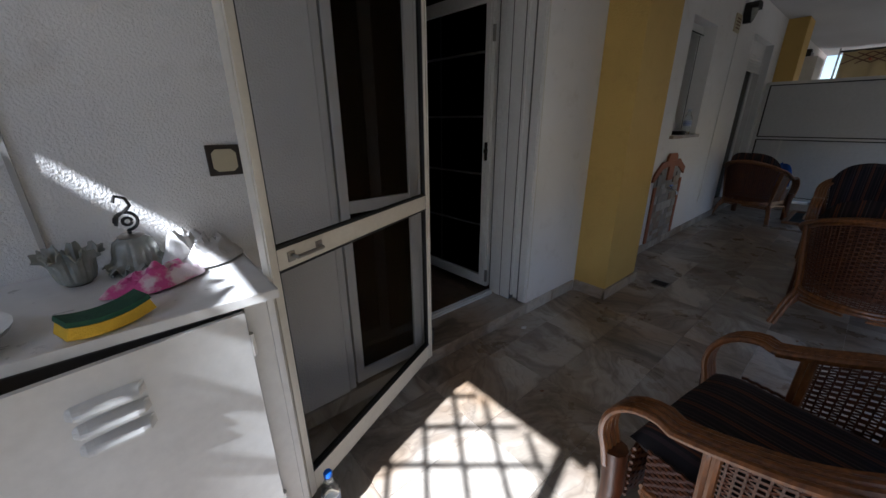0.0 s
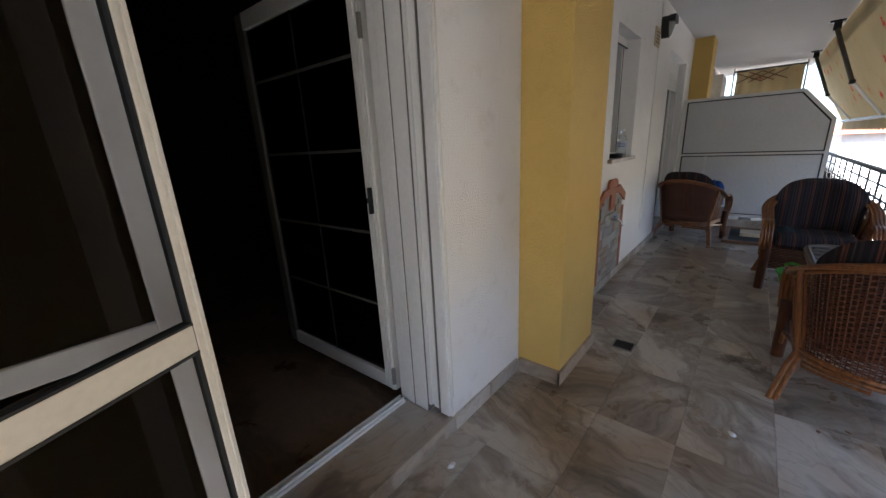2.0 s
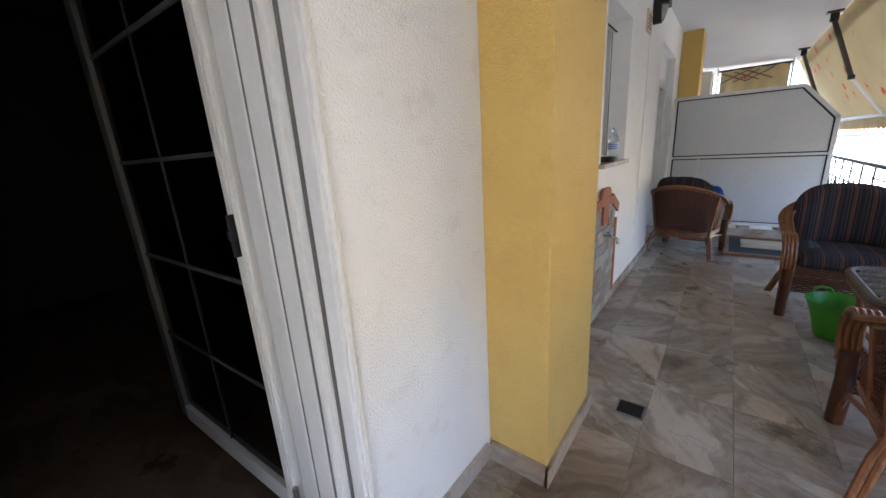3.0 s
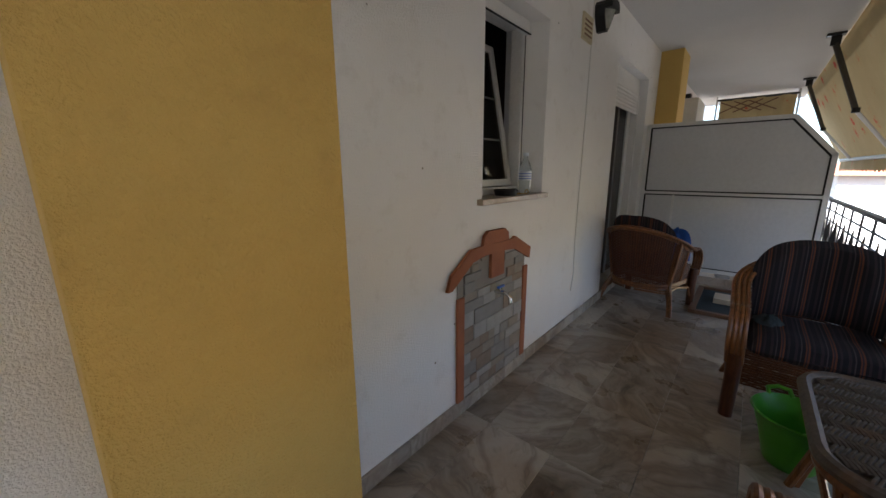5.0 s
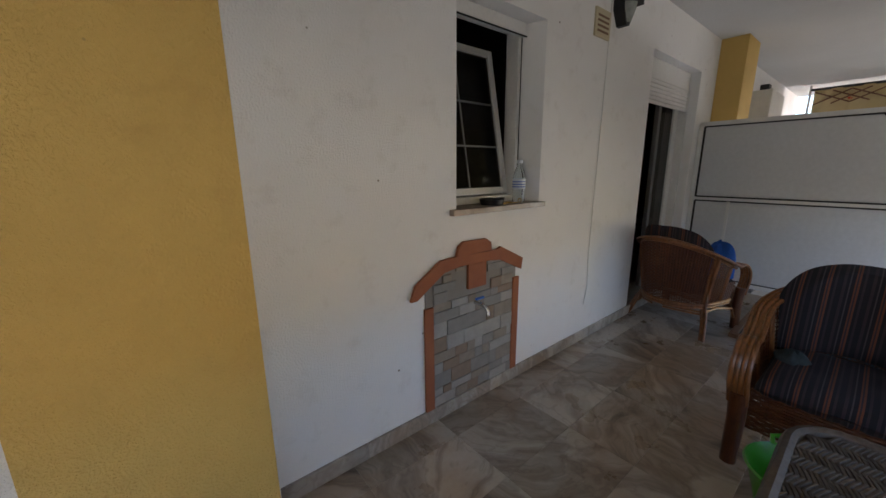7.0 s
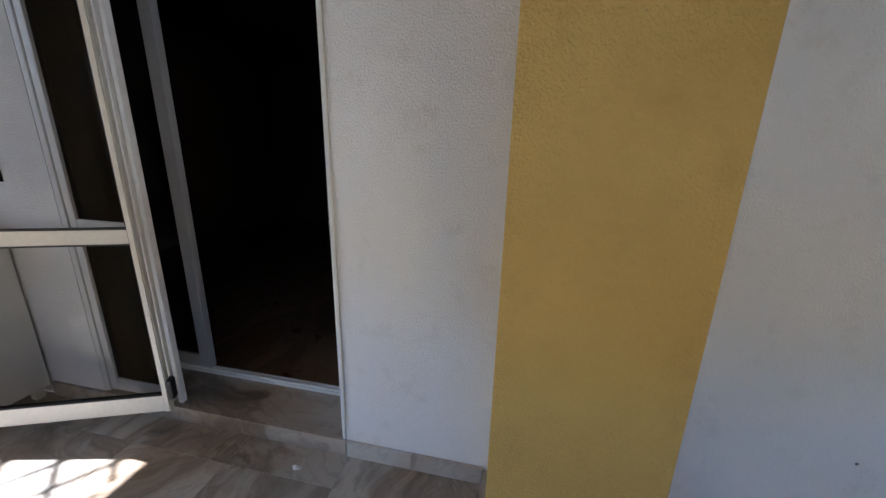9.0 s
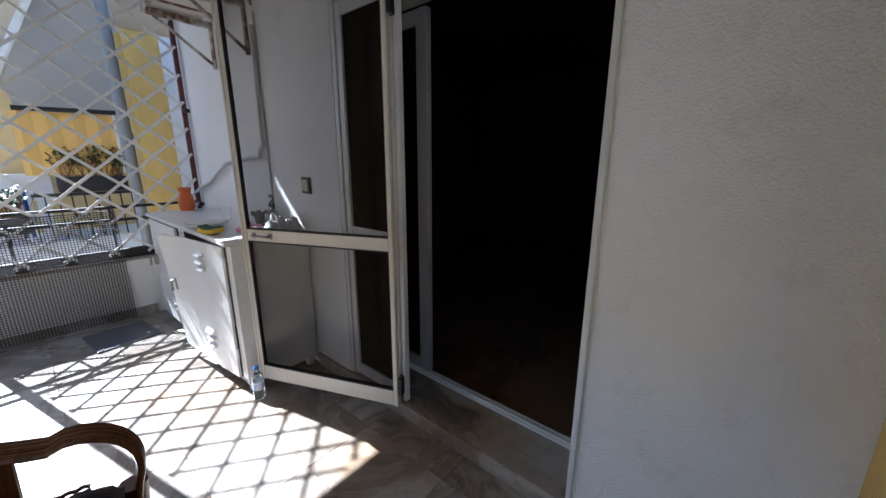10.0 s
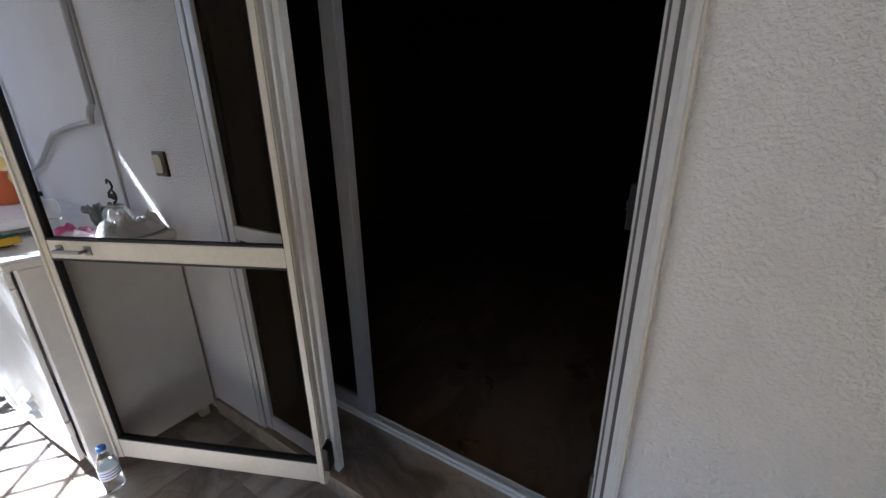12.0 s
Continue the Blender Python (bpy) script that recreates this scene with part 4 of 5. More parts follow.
for band in range(-7, 8):
    for k in range(-26, 27):
        c, y = band * 0.05, k * 0.0125
        sl = 0.4 if band % 2 else -0.4
        if in_top(c - 0.02, y) and in_top(c + 0.02, y):
            tw.tube([(c - 0.026, y - 0.026 * sl, 0.4945), (c, y, 0.4972), (c + 0.026, y + 0.026 * sl, 0.4945)], 0.0060, 5)
tagged(part("woven_top", tw, TABLE_CANE, table, "weathered woven cane top"), kind="stuff")
part("top_board", cap_top(0.479, 0.486), TABLE_CANE, table)
for sx in (-1, 1):
    for sy in (-1, 1):
        part("leg", Build().tube([(sx * 0.27, sy * 0.21, 0.455), (sx * 0.25, sy * 0.19, 0.25), (sx * 0.29, sy * 0.23, 0)], 0.018, 8).tube([(sx * 0.245, sy * 0.235, 0.455), (sx * 0.23, sy * 0.2, 0.25), (sx * 0.27, sy * 0.25, 0)], 0.016, 8), CANE_POLE, table, smooth=True)
part("lower_shelf", Build().tube(rounded(0.26, 0.2, 0.08, 0.2), 0.012, 6, True), CANE_POLE, table)

# ---- metal lockers with a worktop ----
def locker(at, width, ajar, handle_x):
    c = thing("metal_locker", "white enamelled metal locker with a bent door standing ajar" if ajar else "white enamelled metal locker with a shut door", "locker", at)
    d, h = 0.44, 0.885
    # rail, top, back and bottom coloured dark so the door gap looks unlit
    for nm, bx in (("side_panel", (0, 0.018, -d, 0, 0.06, h)), ("side_panel", (width - 0.018, width, -d, 0, 0.06, h)), ("back_panel", (0.018, width - 0.018, -0.012, 0, 0.06, h)),
                   ("bottom_panel", (0.018, width - 0.018, -d, -0.012, 0.06, 0.08)), ("front_post", (0.018, 0.05, -d, -d + 0.012, 0.08, h)),
                   ("front_post", (width - 0.07, width - 0.018, -d, -d + 0.012, 0.08, h)), ("front_rail", (0.05, width - 0.07, -d, -d + 0.012, h - 0.012, h)),
                   ("top_panel", (0.018, width - 0.018, -d + 0.012, -0.012, h - 0.02, h - 0.005))):
        part(nm, Build().box(*bx, 0.0025), DARK_BAR if nm in ("front_rail", "top_panel", "back_panel", "bottom_panel") else LOCKER, c)
    for x0 in (0.02, width - 0.06):
        for y0 in (-d + 0.02, -0.06):
            part("foot", Build().box(x0, x0 + 0.04, y0, y0 + 0.04, 0, 0.06, 0.004), LOCKER, c)
    dw = width - 0.125
    def skin(u, v):
        bend = ajar * (0.06 * (u ** 3) * (v ** 2) + 0.012 * u * math.sin(v * 3.1))
        return (-u * dw, -0.006 - bend - 0.003 * math.sin(u * math.pi) * ajar, v * 0.782)
    leaf_d = part("door", Build().sheet(skin, 14, 14, 0.014), LOCKER, c, smooth=False)
    leaf_d.location, leaf_d.rotation_euler = (width - 0.075, -d - 0.002, 0.09), (0, 0, radians(5.2 if ajar else 0))
    for zc in (0.61, 0.13):
        lv = Build()
        for k in range(3):
            z = zc + k * 0.042
            lv.sheet(lambda u, v, z=z: (-dw * 0.5 + 0.155 - u * 0.12, -0.021 - ajar * 0.006 - 0.012 * math.sin(v * math.pi * 0.55) * 1.8 * min(1, 8 * u, 8 * (1 - u)), z + 0.026 * (1 - v)), 10, 5)
        part("louvre", lv, LOCKER, leaf_d)
    part("handle", Build().box(-handle_x - 0.012, -handle_x + 0.012, -0.05, -0.018, 0.42, 0.5, 0.004).tube([(-handle_x, -0.05, 0.49), (-handle_x, -0.07, 0.485), (-handle_x, -0.072, 0.42)], 0.008), STEEL, leaf_d, "worn steel handle")
    for z in (0.12, 0.66):
        part("hinge", Build().tube([(0.004, -0.012, z), (0.004, -0.012, z + 0.06)], 0.008), LOCKER, leaf_d)
    return c


locker((-0.475, -0.012, 0), 0.845, 1.0, 0.64)
locker((-1.29, -0.012, 0), 0.81, 0.0, 0.6)
worktop = thing("worktop", "scratched white worktop laid over the lockers", "worktop", (0, 0, 0.887))
part("board", Build().box(-1.30, 0.375, -0.475, -0.006, 0.0, 0.025, 0.003), WORKTOP, worktop)
part("edge_strip", Build().box(-1.30, 0.375, -0.479, -0.4752, 0.001, 0.0245, 0.001), LOCKER, worktop, "worn white edge strip")
part("edge_strip", Build().box(0.3752, 0.379, -0.479, -0.006, 0.001, 0.0245, 0.001), LOCKER, worktop, "worn white edge strip")
rw = random.Random(21)
for k in range(14):
    x0, y0 = rw.uniform(-0.35, 0.05), rw.uniform(-0.42, -0.18)
    part("scratch", Build().box(x0, x0 + rw.uniform(0.015, 0.05), y0, y0 + 0.0015, 0.0251, 0.0254), DARK_BAR, worktop)
TOP = 0.9125
def crumple(rx, ry, h, seed, n=26, hang=0.0):
    def fn(u, v):
        a, r = 2 * math.pi * u, v
        k = 1 + 0.35 * noise.noise(Vector((math.cos(a) * 1.3, math.sin(a) * 1.3, seed)))
        p = Vector((math.cos(a) * rx * r * k, math.sin(a) * ry * r * k, 0))
        f = noise.noise(Vector((p.x * 17, p.y * 17, seed * 3))) + 0.6 * noise.noise(Vector((p.x * 41, p.y * 41, seed))) + 0.4 * noise.noise(Vector((p.x * 95, p.y * 95, seed)))
        p.z = max(0.002, h * (1 - r ** 2.2) * (0.75 + 0.9 * f) + 0.006)
        return p
    return Build().sheet(fn, n * 2, n // 2, 0.002)
def lump(rx, ry, h, seed):
    def fn(u, v):
        a, e = 2 * math.pi * u, math.pi / 2 * v
        k = 1 + 0.22 * noise.noise(Vector((math.cos(a) * 1.5, math.sin(a) * 1.5, seed + v * 1.5)))
        return Vector((math.cos(a) * rx * k * math.cos(e), math.sin(a) * ry * k * math.cos(e), h * k * math.sin(e)))
    return Build().sheet(fn, 30, 14)
single("pink_cloth", crumple(0.12, 0.07, 0.04, 2.0), PINK_CLOTH, "crumpled pink patterned cloth on the worktop", "cloth", True, (0.165, -0.245, TOP), 20)
single("plastic_bag", crumple(0.11, 0.11, 0.085, 5.0), WHITE_CLOTH, "crumpled white rag on the worktop", "rag", True, (0.265, -0.11, TOP), 0)
sp = thing("sponge", "yellow washing-up sponge with a green scouring side", "sponge", (0.068, -0.437, TOP), 22)
def bend(z0, z1):
    return lambda u, v: (-0.064 + 0.128 * u, -0.03 + 0.06 * v, z1 + 0.012 * (2 * u - 1) ** 2)
part("foam", Build().sheet(bend(0, 0.026), 10, 4, 0.024), YELLOW_FOAM, sp)
part("scouring_pad", Build().sheet(bend(0, 0.037), 10, 4, 0.01), GREEN_SCOUR, sp)
plate = Build().lathe([(0.0, 0.004), (0.06, 0.004), (0.075, 0.008), (0.115, 0.022), (0.117, 0.025), (0.112, 0.024), (0.072, 0.011), (0.0, 0.008)], 32)
pl = single("plate", plate, PORCELAIN, "white porcelain plate on the worktop", "plate", True, (-0.185, -0.375, TOP), group="stacked plates")
copy_thing(pl, pose(-0.18, -0.38, TOP + 0.009))
def flower_shade(at, turn, iron):
    s = thing("glass_lamp_shade", "smoked glass lamp shade with frilled rim" + (" and curled iron bracket" if iron else ""), "lamp shade", at, turn, "old lamp shades")
    prof = [(0.022, 0.0), (0.036, 0.012), (0.041, 0.034), (0.042, 0.054), (0.047, 0.072), (0.060, 0.084)]
    def petals(k, phase, grow):
        def fn(u, v):
            a, q = 2 * math.pi * u, v * (len(prof) - 1)
            n = min(int(q), len(prof) - 2)
            (r0, z0), (r1, z1) = prof[n], prof[n + 1]
            rr, zz = r0 + (r1 - r0) * (q - n), z0 + (z1 - z0) * (q - n)
            rr *= grow * (1 + 0.12 * v * v * math.sin(k * a + phase) + 0.06 * v * math.sin(3 * k * a + 1.0) + 0.02 * math.sin(2 * k * a))
            zz += v ** 3 * (0.012 * math.cos(k * a + phase + 0.8) + 0.005 * math.sin(3 * k * a))
            return (rr * math.cos(a), rr * math.sin(a), 0.094 - zz if iron else max(0.0005, zz))
        return fn
    part("shade", Build().sheet(petals(8, 0.0, 1.0), 96, 15, 0.003), SMOKED, s, "frilled smoked glass", smooth=True)
    part("frill", Build().sheet(petals(7, 1.1, 1.12), 96, 10, 0.003), SMOKED, s, smooth=True) if iron else None
    part("collar", Build().lathe([(0.0, 0.104), (0.022, 0.104), (0.030, 0.098), (0.026, 0.090)] if iron else [(0.0, 0.004), (0.018, 0.004), (0.024, 0.002), (0.026, 0.0)], 20), STEEL, s, smooth=True)
    if iron:
        pts = [(0, 0, 0.09), (0.0, 0, 0.12)] + arc((0.0, 0, 0.15), 0.03, -90, 200, 14) + [(-0.02, 0, 0.17), (0.005, 0, 0.185), (0.02, 0, 0.2), (0.012, 0, 0.225), (-0.012, 0, 0.235), (-0.02, 0, 0.215)]
        pts = [(x * 0.8, y, 0.09 + (z - 0.09) * 0.8) for x, y, z in pts]
        part("bracket", Build().tube(pts, 0.0045, 6).tube(arc((0.002, 0, 0.137), 0.010, 0, 350, 10), 0.004, 6), IRON, s, "curled black iron bracket", smooth=True)
    return s
flower_shade((0.005, -0.115, TOP), 0, False)
flower_shade((0.128, -0.10, TOP), 10, True)
single("drinking_glass", Build().lathe([(0.0, 0.004), (0.026, 0.004), (0.034, 0.09), (0.036, 0.09), (0.029, 0.0), (0.0, 0.0)], 24), GLASS, "clear drinking glass on the worktop", "glass", True, (-0.40, -0.19, TOP))
single("clay_pitcher", Build().lathe([(0.0, 0), (0.05, 0), (0.062, 0.04), (0.055, 0.1), (0.04, 0.15), (0.05, 0.19), (0.046, 0.19), (0.036, 0.15), (0.0, 0.02)], 24, ripple=0.06, waves=3), ORANGE_CLAY, "orange glazed clay pitcher on the worktop", "pitcher", True, (-1.23, -0.2, TOP))

def bottle(at, h, cap, label, name):
    b = thing("plastic_bottle", label, "bottle", at)
    r = h * 0.155
    part("body", Build().lathe([(0.0, 0.004), (r * 0.8, 0.0), (r, h * 0.04), (r * 0.96, h * 0.2), (r, h * 0.28), (r, h * 0.6), (r * 0.8, h * 0.72), (r * 0.4, h * 0.86), (r * 0.38, h * 0.93)], 24), BLUE_CLEAR, b, smooth=True)
    part("cap", Build().lathe([(0.0, h), (r * 0.42, h), (r * 0.46, h * 0.99), (r * 0.46, h * 0.92), (0, h * 0.92)], 20), cap, b, smooth=True)
    lab = part("wrapper", Build().lathe([(r * 1.01, h * 0.32), (r * 1.01, h * 0.56)], 24), LABEL_WHITE, b, "pale printed wrapper", smooth=True)
    for k in range(3):
        part("print_bar", Build().lathe([(r * 1.02, h * (0.36 + 0.06 * k)), (r * 1.02, h * (0.38 + 0.06 * k))], 24), BLUE_PLASTIC, lab)
    return b
bottle((0.442, -0.43, 0), 0.2, BLUE_PLASTIC, "small clear water bottle with a blue cap on the floor", "a")
bottle((4.80, 0.055, 1.148), 0.25, LABEL_WHITE, "clear plastic bottle standing on the window sill", "b")
ash = thing("ashtray", "black round ashtray on the window sill", "ashtray", (4.55, 0.045, 1.148))
part("bowl", Build().lathe([(0.0, 0.0), (0.062, 0.0), (0.072, 0.032), (0.066, 0.036), (0.056, 0.012), (0.0, 0.008)], 24), BLACK_PLASTIC, ash, smooth=True)
part("rest", Build().box(-0.01, 0.09, -0.02, 0.01, 0.03, 0.038, 0.003), BLACK_PLASTIC, ash)
single("brass_keys", Build().tube(arc((0, 0, 0.004), 0.018, 0, 350, 14, "xy"), 0.003, 6).box(0.02, 0.07, -0.006, 0.006, 0.0, 0.004).box(-0.06, -0.018, -0.004, 0.012, 0.0, 0.005).tube(arc((0.09, 0.0, 0.012), 0.012, 0, 350, 12, "yz"), 0.003, 6), BRASS, "small bunch of brass keys on the sill", "keys", at=(4.69, 0.03, 1.148))

# ---- on the house wall ----
sock = thing("wall_socket", "cream wall switch plate in a dark frame on the wall", "socket", (0.40, 0, 1.183))
part("frame", Build().box(-0.047, 0.047, -0.012, 0.0, -0.047, 0.047, 0.003), DARK_BROWN, sock)
part("plate", Build().prism([(-0.034, -0.022), (-0.022, -0.034), (0.022, -0.034), (0.034, -0.022), (0.034, 0.022), (0.022, 0.034), (-0.022, 0.034), (-0.034, 0.022)], -0.018, -0.012), CREAM_PLASTIC, sock)
ac = thing("air_conditioner", "old white outdoor air conditioner unit on wall brackets", "air conditioner", (-0.45, 0, 2.32))
part("casing", Build().box(-0.39, 0.39, -0.36, -0.06, 0.0, 0.345, 0.012), AC_ENAMEL, ac)
part("base_tray", Build().box(-0.40, 0.40, -0.37, -0.05, -0.025, 0.0, 0.006), ALU_OLD, ac, "stained base tray")
for k in range(4):
    part("tray_rib", Build().box(-0.36 + 0.22 * k, -0.33 + 0.22 * k, -0.36, -0.06, -0.034, -0.0252, 0.002), RUST, ac, "rusted rib")
part("drip_edge", Build().box(-0.40, 0.40, -0.378, -0.3705, -0.045, 0.006, 0.002), RUST, ac, "rust-streaked front lip")
grille = part("fan_grille", Build().tube(arc((-0.12, -0.366, 0.175), 0.155, 0, 360, 28), 0.006, 6), STEEL, ac)
for k in range(5):
    part("ring", Build().tube(arc((-0.12, -0.366, 0.175), 0.03 + 0.025 * k, 0, 360, 24), 0.003, 5), STEEL, grille)
for x0 in (-0.3, 0.27):
    part("bracket", Build().box(x0, x0 + 0.035, -0.38, 0.0, -0.075, -0.036, 0.003).box(x0, x0 + 0.03, -0.02, 0.0, -0.34, -0.075, 0.003).tube([(x0 + 0.016, -0.34, -0.075), (x0 + 0.016, -0.012, -0.32)], 0.011, 6), RUST, ac, "rusted wall bracket")
part("valve", Build().tube([(0.39, -0.2, 0.06), (0.45, -0.2, 0.05), (0.48, -0.12, 0.0), (0.45, -0.03, -0.08)], 0.014, 8).tube([(0.39, -0.24, 0.1), (0.46, -0.22, 0.08), (0.49, -0.1, -0.02), (0.44, -0.03, -0.1)], 0.01, 8).box(0.385, 0.42, -0.27, -0.16, 0.02, 0.14, 0.004), STEEL, ac)
pipe = [(-0.035, -0.03, 2.12), (-0.05, -0.024, 2.0), (-0.065, -0.022, 1.7), (-0.07, -0.022, 1.42)] + [(-0.07 - 0.07 * math.sin(a), -0.022, 1.415 - 0.07 * (1 - math.cos(a))) for a in (0.4, 0.8, 1.2, 1.5)] + [(-0.4, -0.022, 1.335), (-0.75, -0.022, 1.30), (-0.88, -0.022, 1.25), (-1.15, -0.022, 1.14), (-1.45, -0.03, 1.07), (-1.6, -0.05, 1.0)]
pp = single("drain_pipe", Build().tube(pipe, 0.013, 8), CONDUIT, "grey insulated air conditioner pipe along the wall", "pipe", True)
single("wall_cable", Build().box(-0.057, -0.045, -0.01, 0.0, 0.92, 2.2), CONDUIT, "thin grey cable duct on the wall", "cable")
vent = thing("wall_vent", "yellowed plastic vent cover on the wall", "vent", (5.52, 0, 2.275))
part("plate", Build().box(-0.095, 0.095, -0.014, 0, -0.085, 0.085, 0.003), CREAM_PLASTIC, vent)
for k in range(4):
    part("slot", Build().box(-0.07, 0.07, -0.016, -0.0135, -0.055 + 0.03 * k, -0.042 + 0.03 * k), WOOD, vent)
lamp = thing("wall_lamp", "black bulkhead wall lamp with a frosted glass front", "wall lamp", (5.74, 0, 2.40))
BODY = [(-0.085, 0.06), (-0.06, 0.09), (0.06, 0.09), (0.085, 0.06), (0.08, -0.01), (0.02, -0.1), (-0.02, -0.1), (-0.08, -0.01)]
part("body", Build().prism(BODY, -0.07, 0), BLACK_PLASTIC, lamp)
part("hood", Build().prism([(-0.09, 0.03), (-0.088, 0.062), (-0.062, 0.095), (0.062, 0.095), (0.088, 0.062), (0.09, 0.03)], -0.125, -0.07), BLACK_PLASTIC, lamp)
def lens(u, v):
    half = 0.07 * (1 - 0.7 * max(0.0, v - 0.25) / 0.75)
    return ((2 * u - 1) * half, -0.071 - 0.045 * math.sin(math.pi * u) * (1 - 0.75 * v), 0.03 - 0.115 * v)
part("lens", Build().sheet(lens, 14, 12, 0.003), SMOKED, lamp, "frosted lens", smooth=True)
cable = [(5.625, -0.006, CEIL), (5.622, -0.006, 2.2), (5.615, -0.006, 1.8), (5.60, -0.006, 1.2), (5.585, -0.006, 0.7), (5.60, -0.008, 0.45), (5.57, -0.006, 0.3)]
single("wall_wire", Build().tube(cable, 0.004, 6), ALU, "thin white painted cable down the wall", "cable")

# ---- tiled wall tap ----
tapw = thing("wall_fountain", "little wall fountain of slate tiles under a terracotta gable", "fountain", (0, 0, 0))
part("backing", Build().prism([(4.03, 0.09), (4.72, 0.09), (4.72, 0.8), (4.47, 0.88), (4.25, 0.9), (4.03, 0.76)], -0.006, 0.0), GROUT, tapw)
gable = part("gable", Build().prism([(3.935, 0.725), (3.965, 0.80), (4.12, 0.90), (4.228, 0.905), (4.535, 0.90), (4.565, 0.912), (4.765, 0.815), (4.755, 0.745), (4.56, 0.835), (4.47, 0.845), (4.25, 0.85), (4.14, 0.835), (3.97, 0.725)], -0.024, -0.006), TERRACOTTA, tapw)
part("gable_cap", Build().prism([(4.225, 0.905), (4.24, 0.955), (4.275, 0.978), (4.44, 0.975), (4.478, 0.95), (4.485, 0.905)], -0.026, -0.006), TERRACOTTA, tapw)
part("keystone", Build().prism([(4.31, 0.71), (4.445, 0.71), (4.445, 0.845), (4.31, 0.848)], -0.0235, -0.006), TERRACOTTA, tapw)
part("side_strip", Build().box(4.018, 4.072, -0.02, -0.005, 0.085, 0.665, 0.002), TERRACOTTA, tapw)
part("side_strip", Build().box(4.69, 4.742, -0.02, -0.005, 0.085, 0.70, 0.002), TERRACOTTA, tapw)
rs = random.Random(11)
z = 0.088
while z < 0.83:
    hgt = rs.choice((0.045, 0.06, 0.085))
    x = 4.075
    while x < 4.685:
        wdt = min(rs.choice((0.06, 0.09, 0.12, 0.15)), 4.688 - x)
        if 4.688 - x - wdt < 0.03:
            wdt = 4.688 - x
        top = min(z + hgt, 0.745 + 0.55 * (x + wdt / 2 - 4.03) if x < 4.2 else 0.845 if x < 4.5 else 0.845 - 0.4 * (x + wdt / 2 - 4.55))
        if top - z > 0.02 and not (x + wdt > 4.30 and x < 4.45 and z + hgt > 0.71):
            part("stone_tile", Build().box(x + 0.0012, x + wdt - 0.0012, -0.012 - rs.uniform(0, 0.006), -0.005, z + 0.0012, top - 0.0012, 0.002), rs.choice(STONE_TONES), tapw)
        x += wdt
    z += hgt
tp = part("tap", Build().tube([(4.37, -0.006, 0.622), (4.37, -0.07, 0.622)], 0.012, 12).tube([(4.37, -0.06, 0.622), (4.37, -0.09, 0.617), (4.372, -0.11, 0.6), (4.373, -0.113, 0.57)], 0.01, 10).tube([(4.37, -0.05, 0.622), (4.37, -0.05, 0.65)], 0.007, 8), CHROME, tapw, "chrome tap", smooth=True)
part("handle", Build().box(4.34, 4.40, -0.058, -0.042, 0.648, 0.66, 0.004), BLUE_PLASTIC, tp, "blue tap lever")

# ---- loose things ----
tray = thing("plastic_tray", "grey ribbed plastic tray lying upside down on the floor", "tray", (-1.13, -0.79, 0), 6)
part("sheet", Build().box(-0.2, 0.2, -0.19, 0.19, 0.0, 0.012, 0.004), GREY_PLASTIC, tray)
for k in range(4):
    part("rib", Build().box(-0.19, 0.19, -0.16 + k * 0.1, -0.15 + k * 0.1, 0.012, 0.017, 0.002), GREY_PLASTIC, tray)
part("sticker", Build().box(0.1, 0.14, 0.12, 0.155, 0.0121, 0.0128), LABEL_WHITE, tray)
drain = thing("floor_drain", "dark square floor drain grate", "drain", (3.334, -0.437, 0))
part("frame", Build().box(-0.06, 0.06, -0.065, -0.055, 0.0, 0.004).box(-0.06, 0.06, 0.055, 0.065, 0.0, 0.004).box(-0.06, -0.05, -0.055, 0.055, 0.0, 0.004).box(0.05, 0.06, -0.055, 0.055, 0.0, 0.004), STEEL, drain)
# flat black sheet; the hole's darkness is put into its colour
part("pit_shade", Build().box(-0.05, 0.05, -0.055, 0.055, 0.0004, 0.0012), RUBBER, drain)
for k in range(5):
    part("grate_bar", Build().box(-0.045 + k * 0.02, -0.038 + k * 0.02, -0.055, 0.055, 0.001, 0.0028), IRON, drain)
for k, (x, y) in enumerate(((1.91, -0.124), (2.809, -1.025))):
    single("paper_scrap", crumple(0.02, 0.012, 0.008, 7.0 + k, 10), WHITE_CLOTH, "small scrap of white paper on the floor", "paper", False, (x, y, 0.001), 40 * k, "paper scraps")
for k, (x, y) in enumerate(((3.05, -1.32), (3.12, -1.42), (2.5, -0.9), (1.5, -0.55), (3.9, -0.6), (0.95, -0.85))):
    single("dry_leaf", crumple(0.011, 0.006, 0.004, 3.0 + k, 8), WOOD, "tiny dry leaf fragment on the floor", "debris", False, (x, y, 0.0005), 50 * k, "dry leaf bits")

tub = thing("plastic_tub", "bright green flexible plastic tub with two loop handles", "tub", (4.74, -1.34, 0), 20)
part("tub_wall", Build().lathe([(0.0, 0.006), (0.085, 0.0), (0.093, 0.01), (0.120, 0.13), (0.152, 0.232), (0.163, 0.243), (0.157, 0.249), (0.146, 0.232), (0.114, 0.13), (0.086, 0.016), (0.0, 0.014)], 32), GREEN_PLASTIC, tub, smooth=True)
for sg in (-1, 1):
    part("handle", Build().tube([(sg * 0.147, -0.045, 0.239), (sg * 0.176, -0.042, 0.262), (sg * 0.183, 0, 0.272), (sg * 0.176, 0.042, 0.262), (sg * 0.147, 0.045, 0.239)], 0.010, 8), GREEN_PLASTIC, tub, smooth=True)
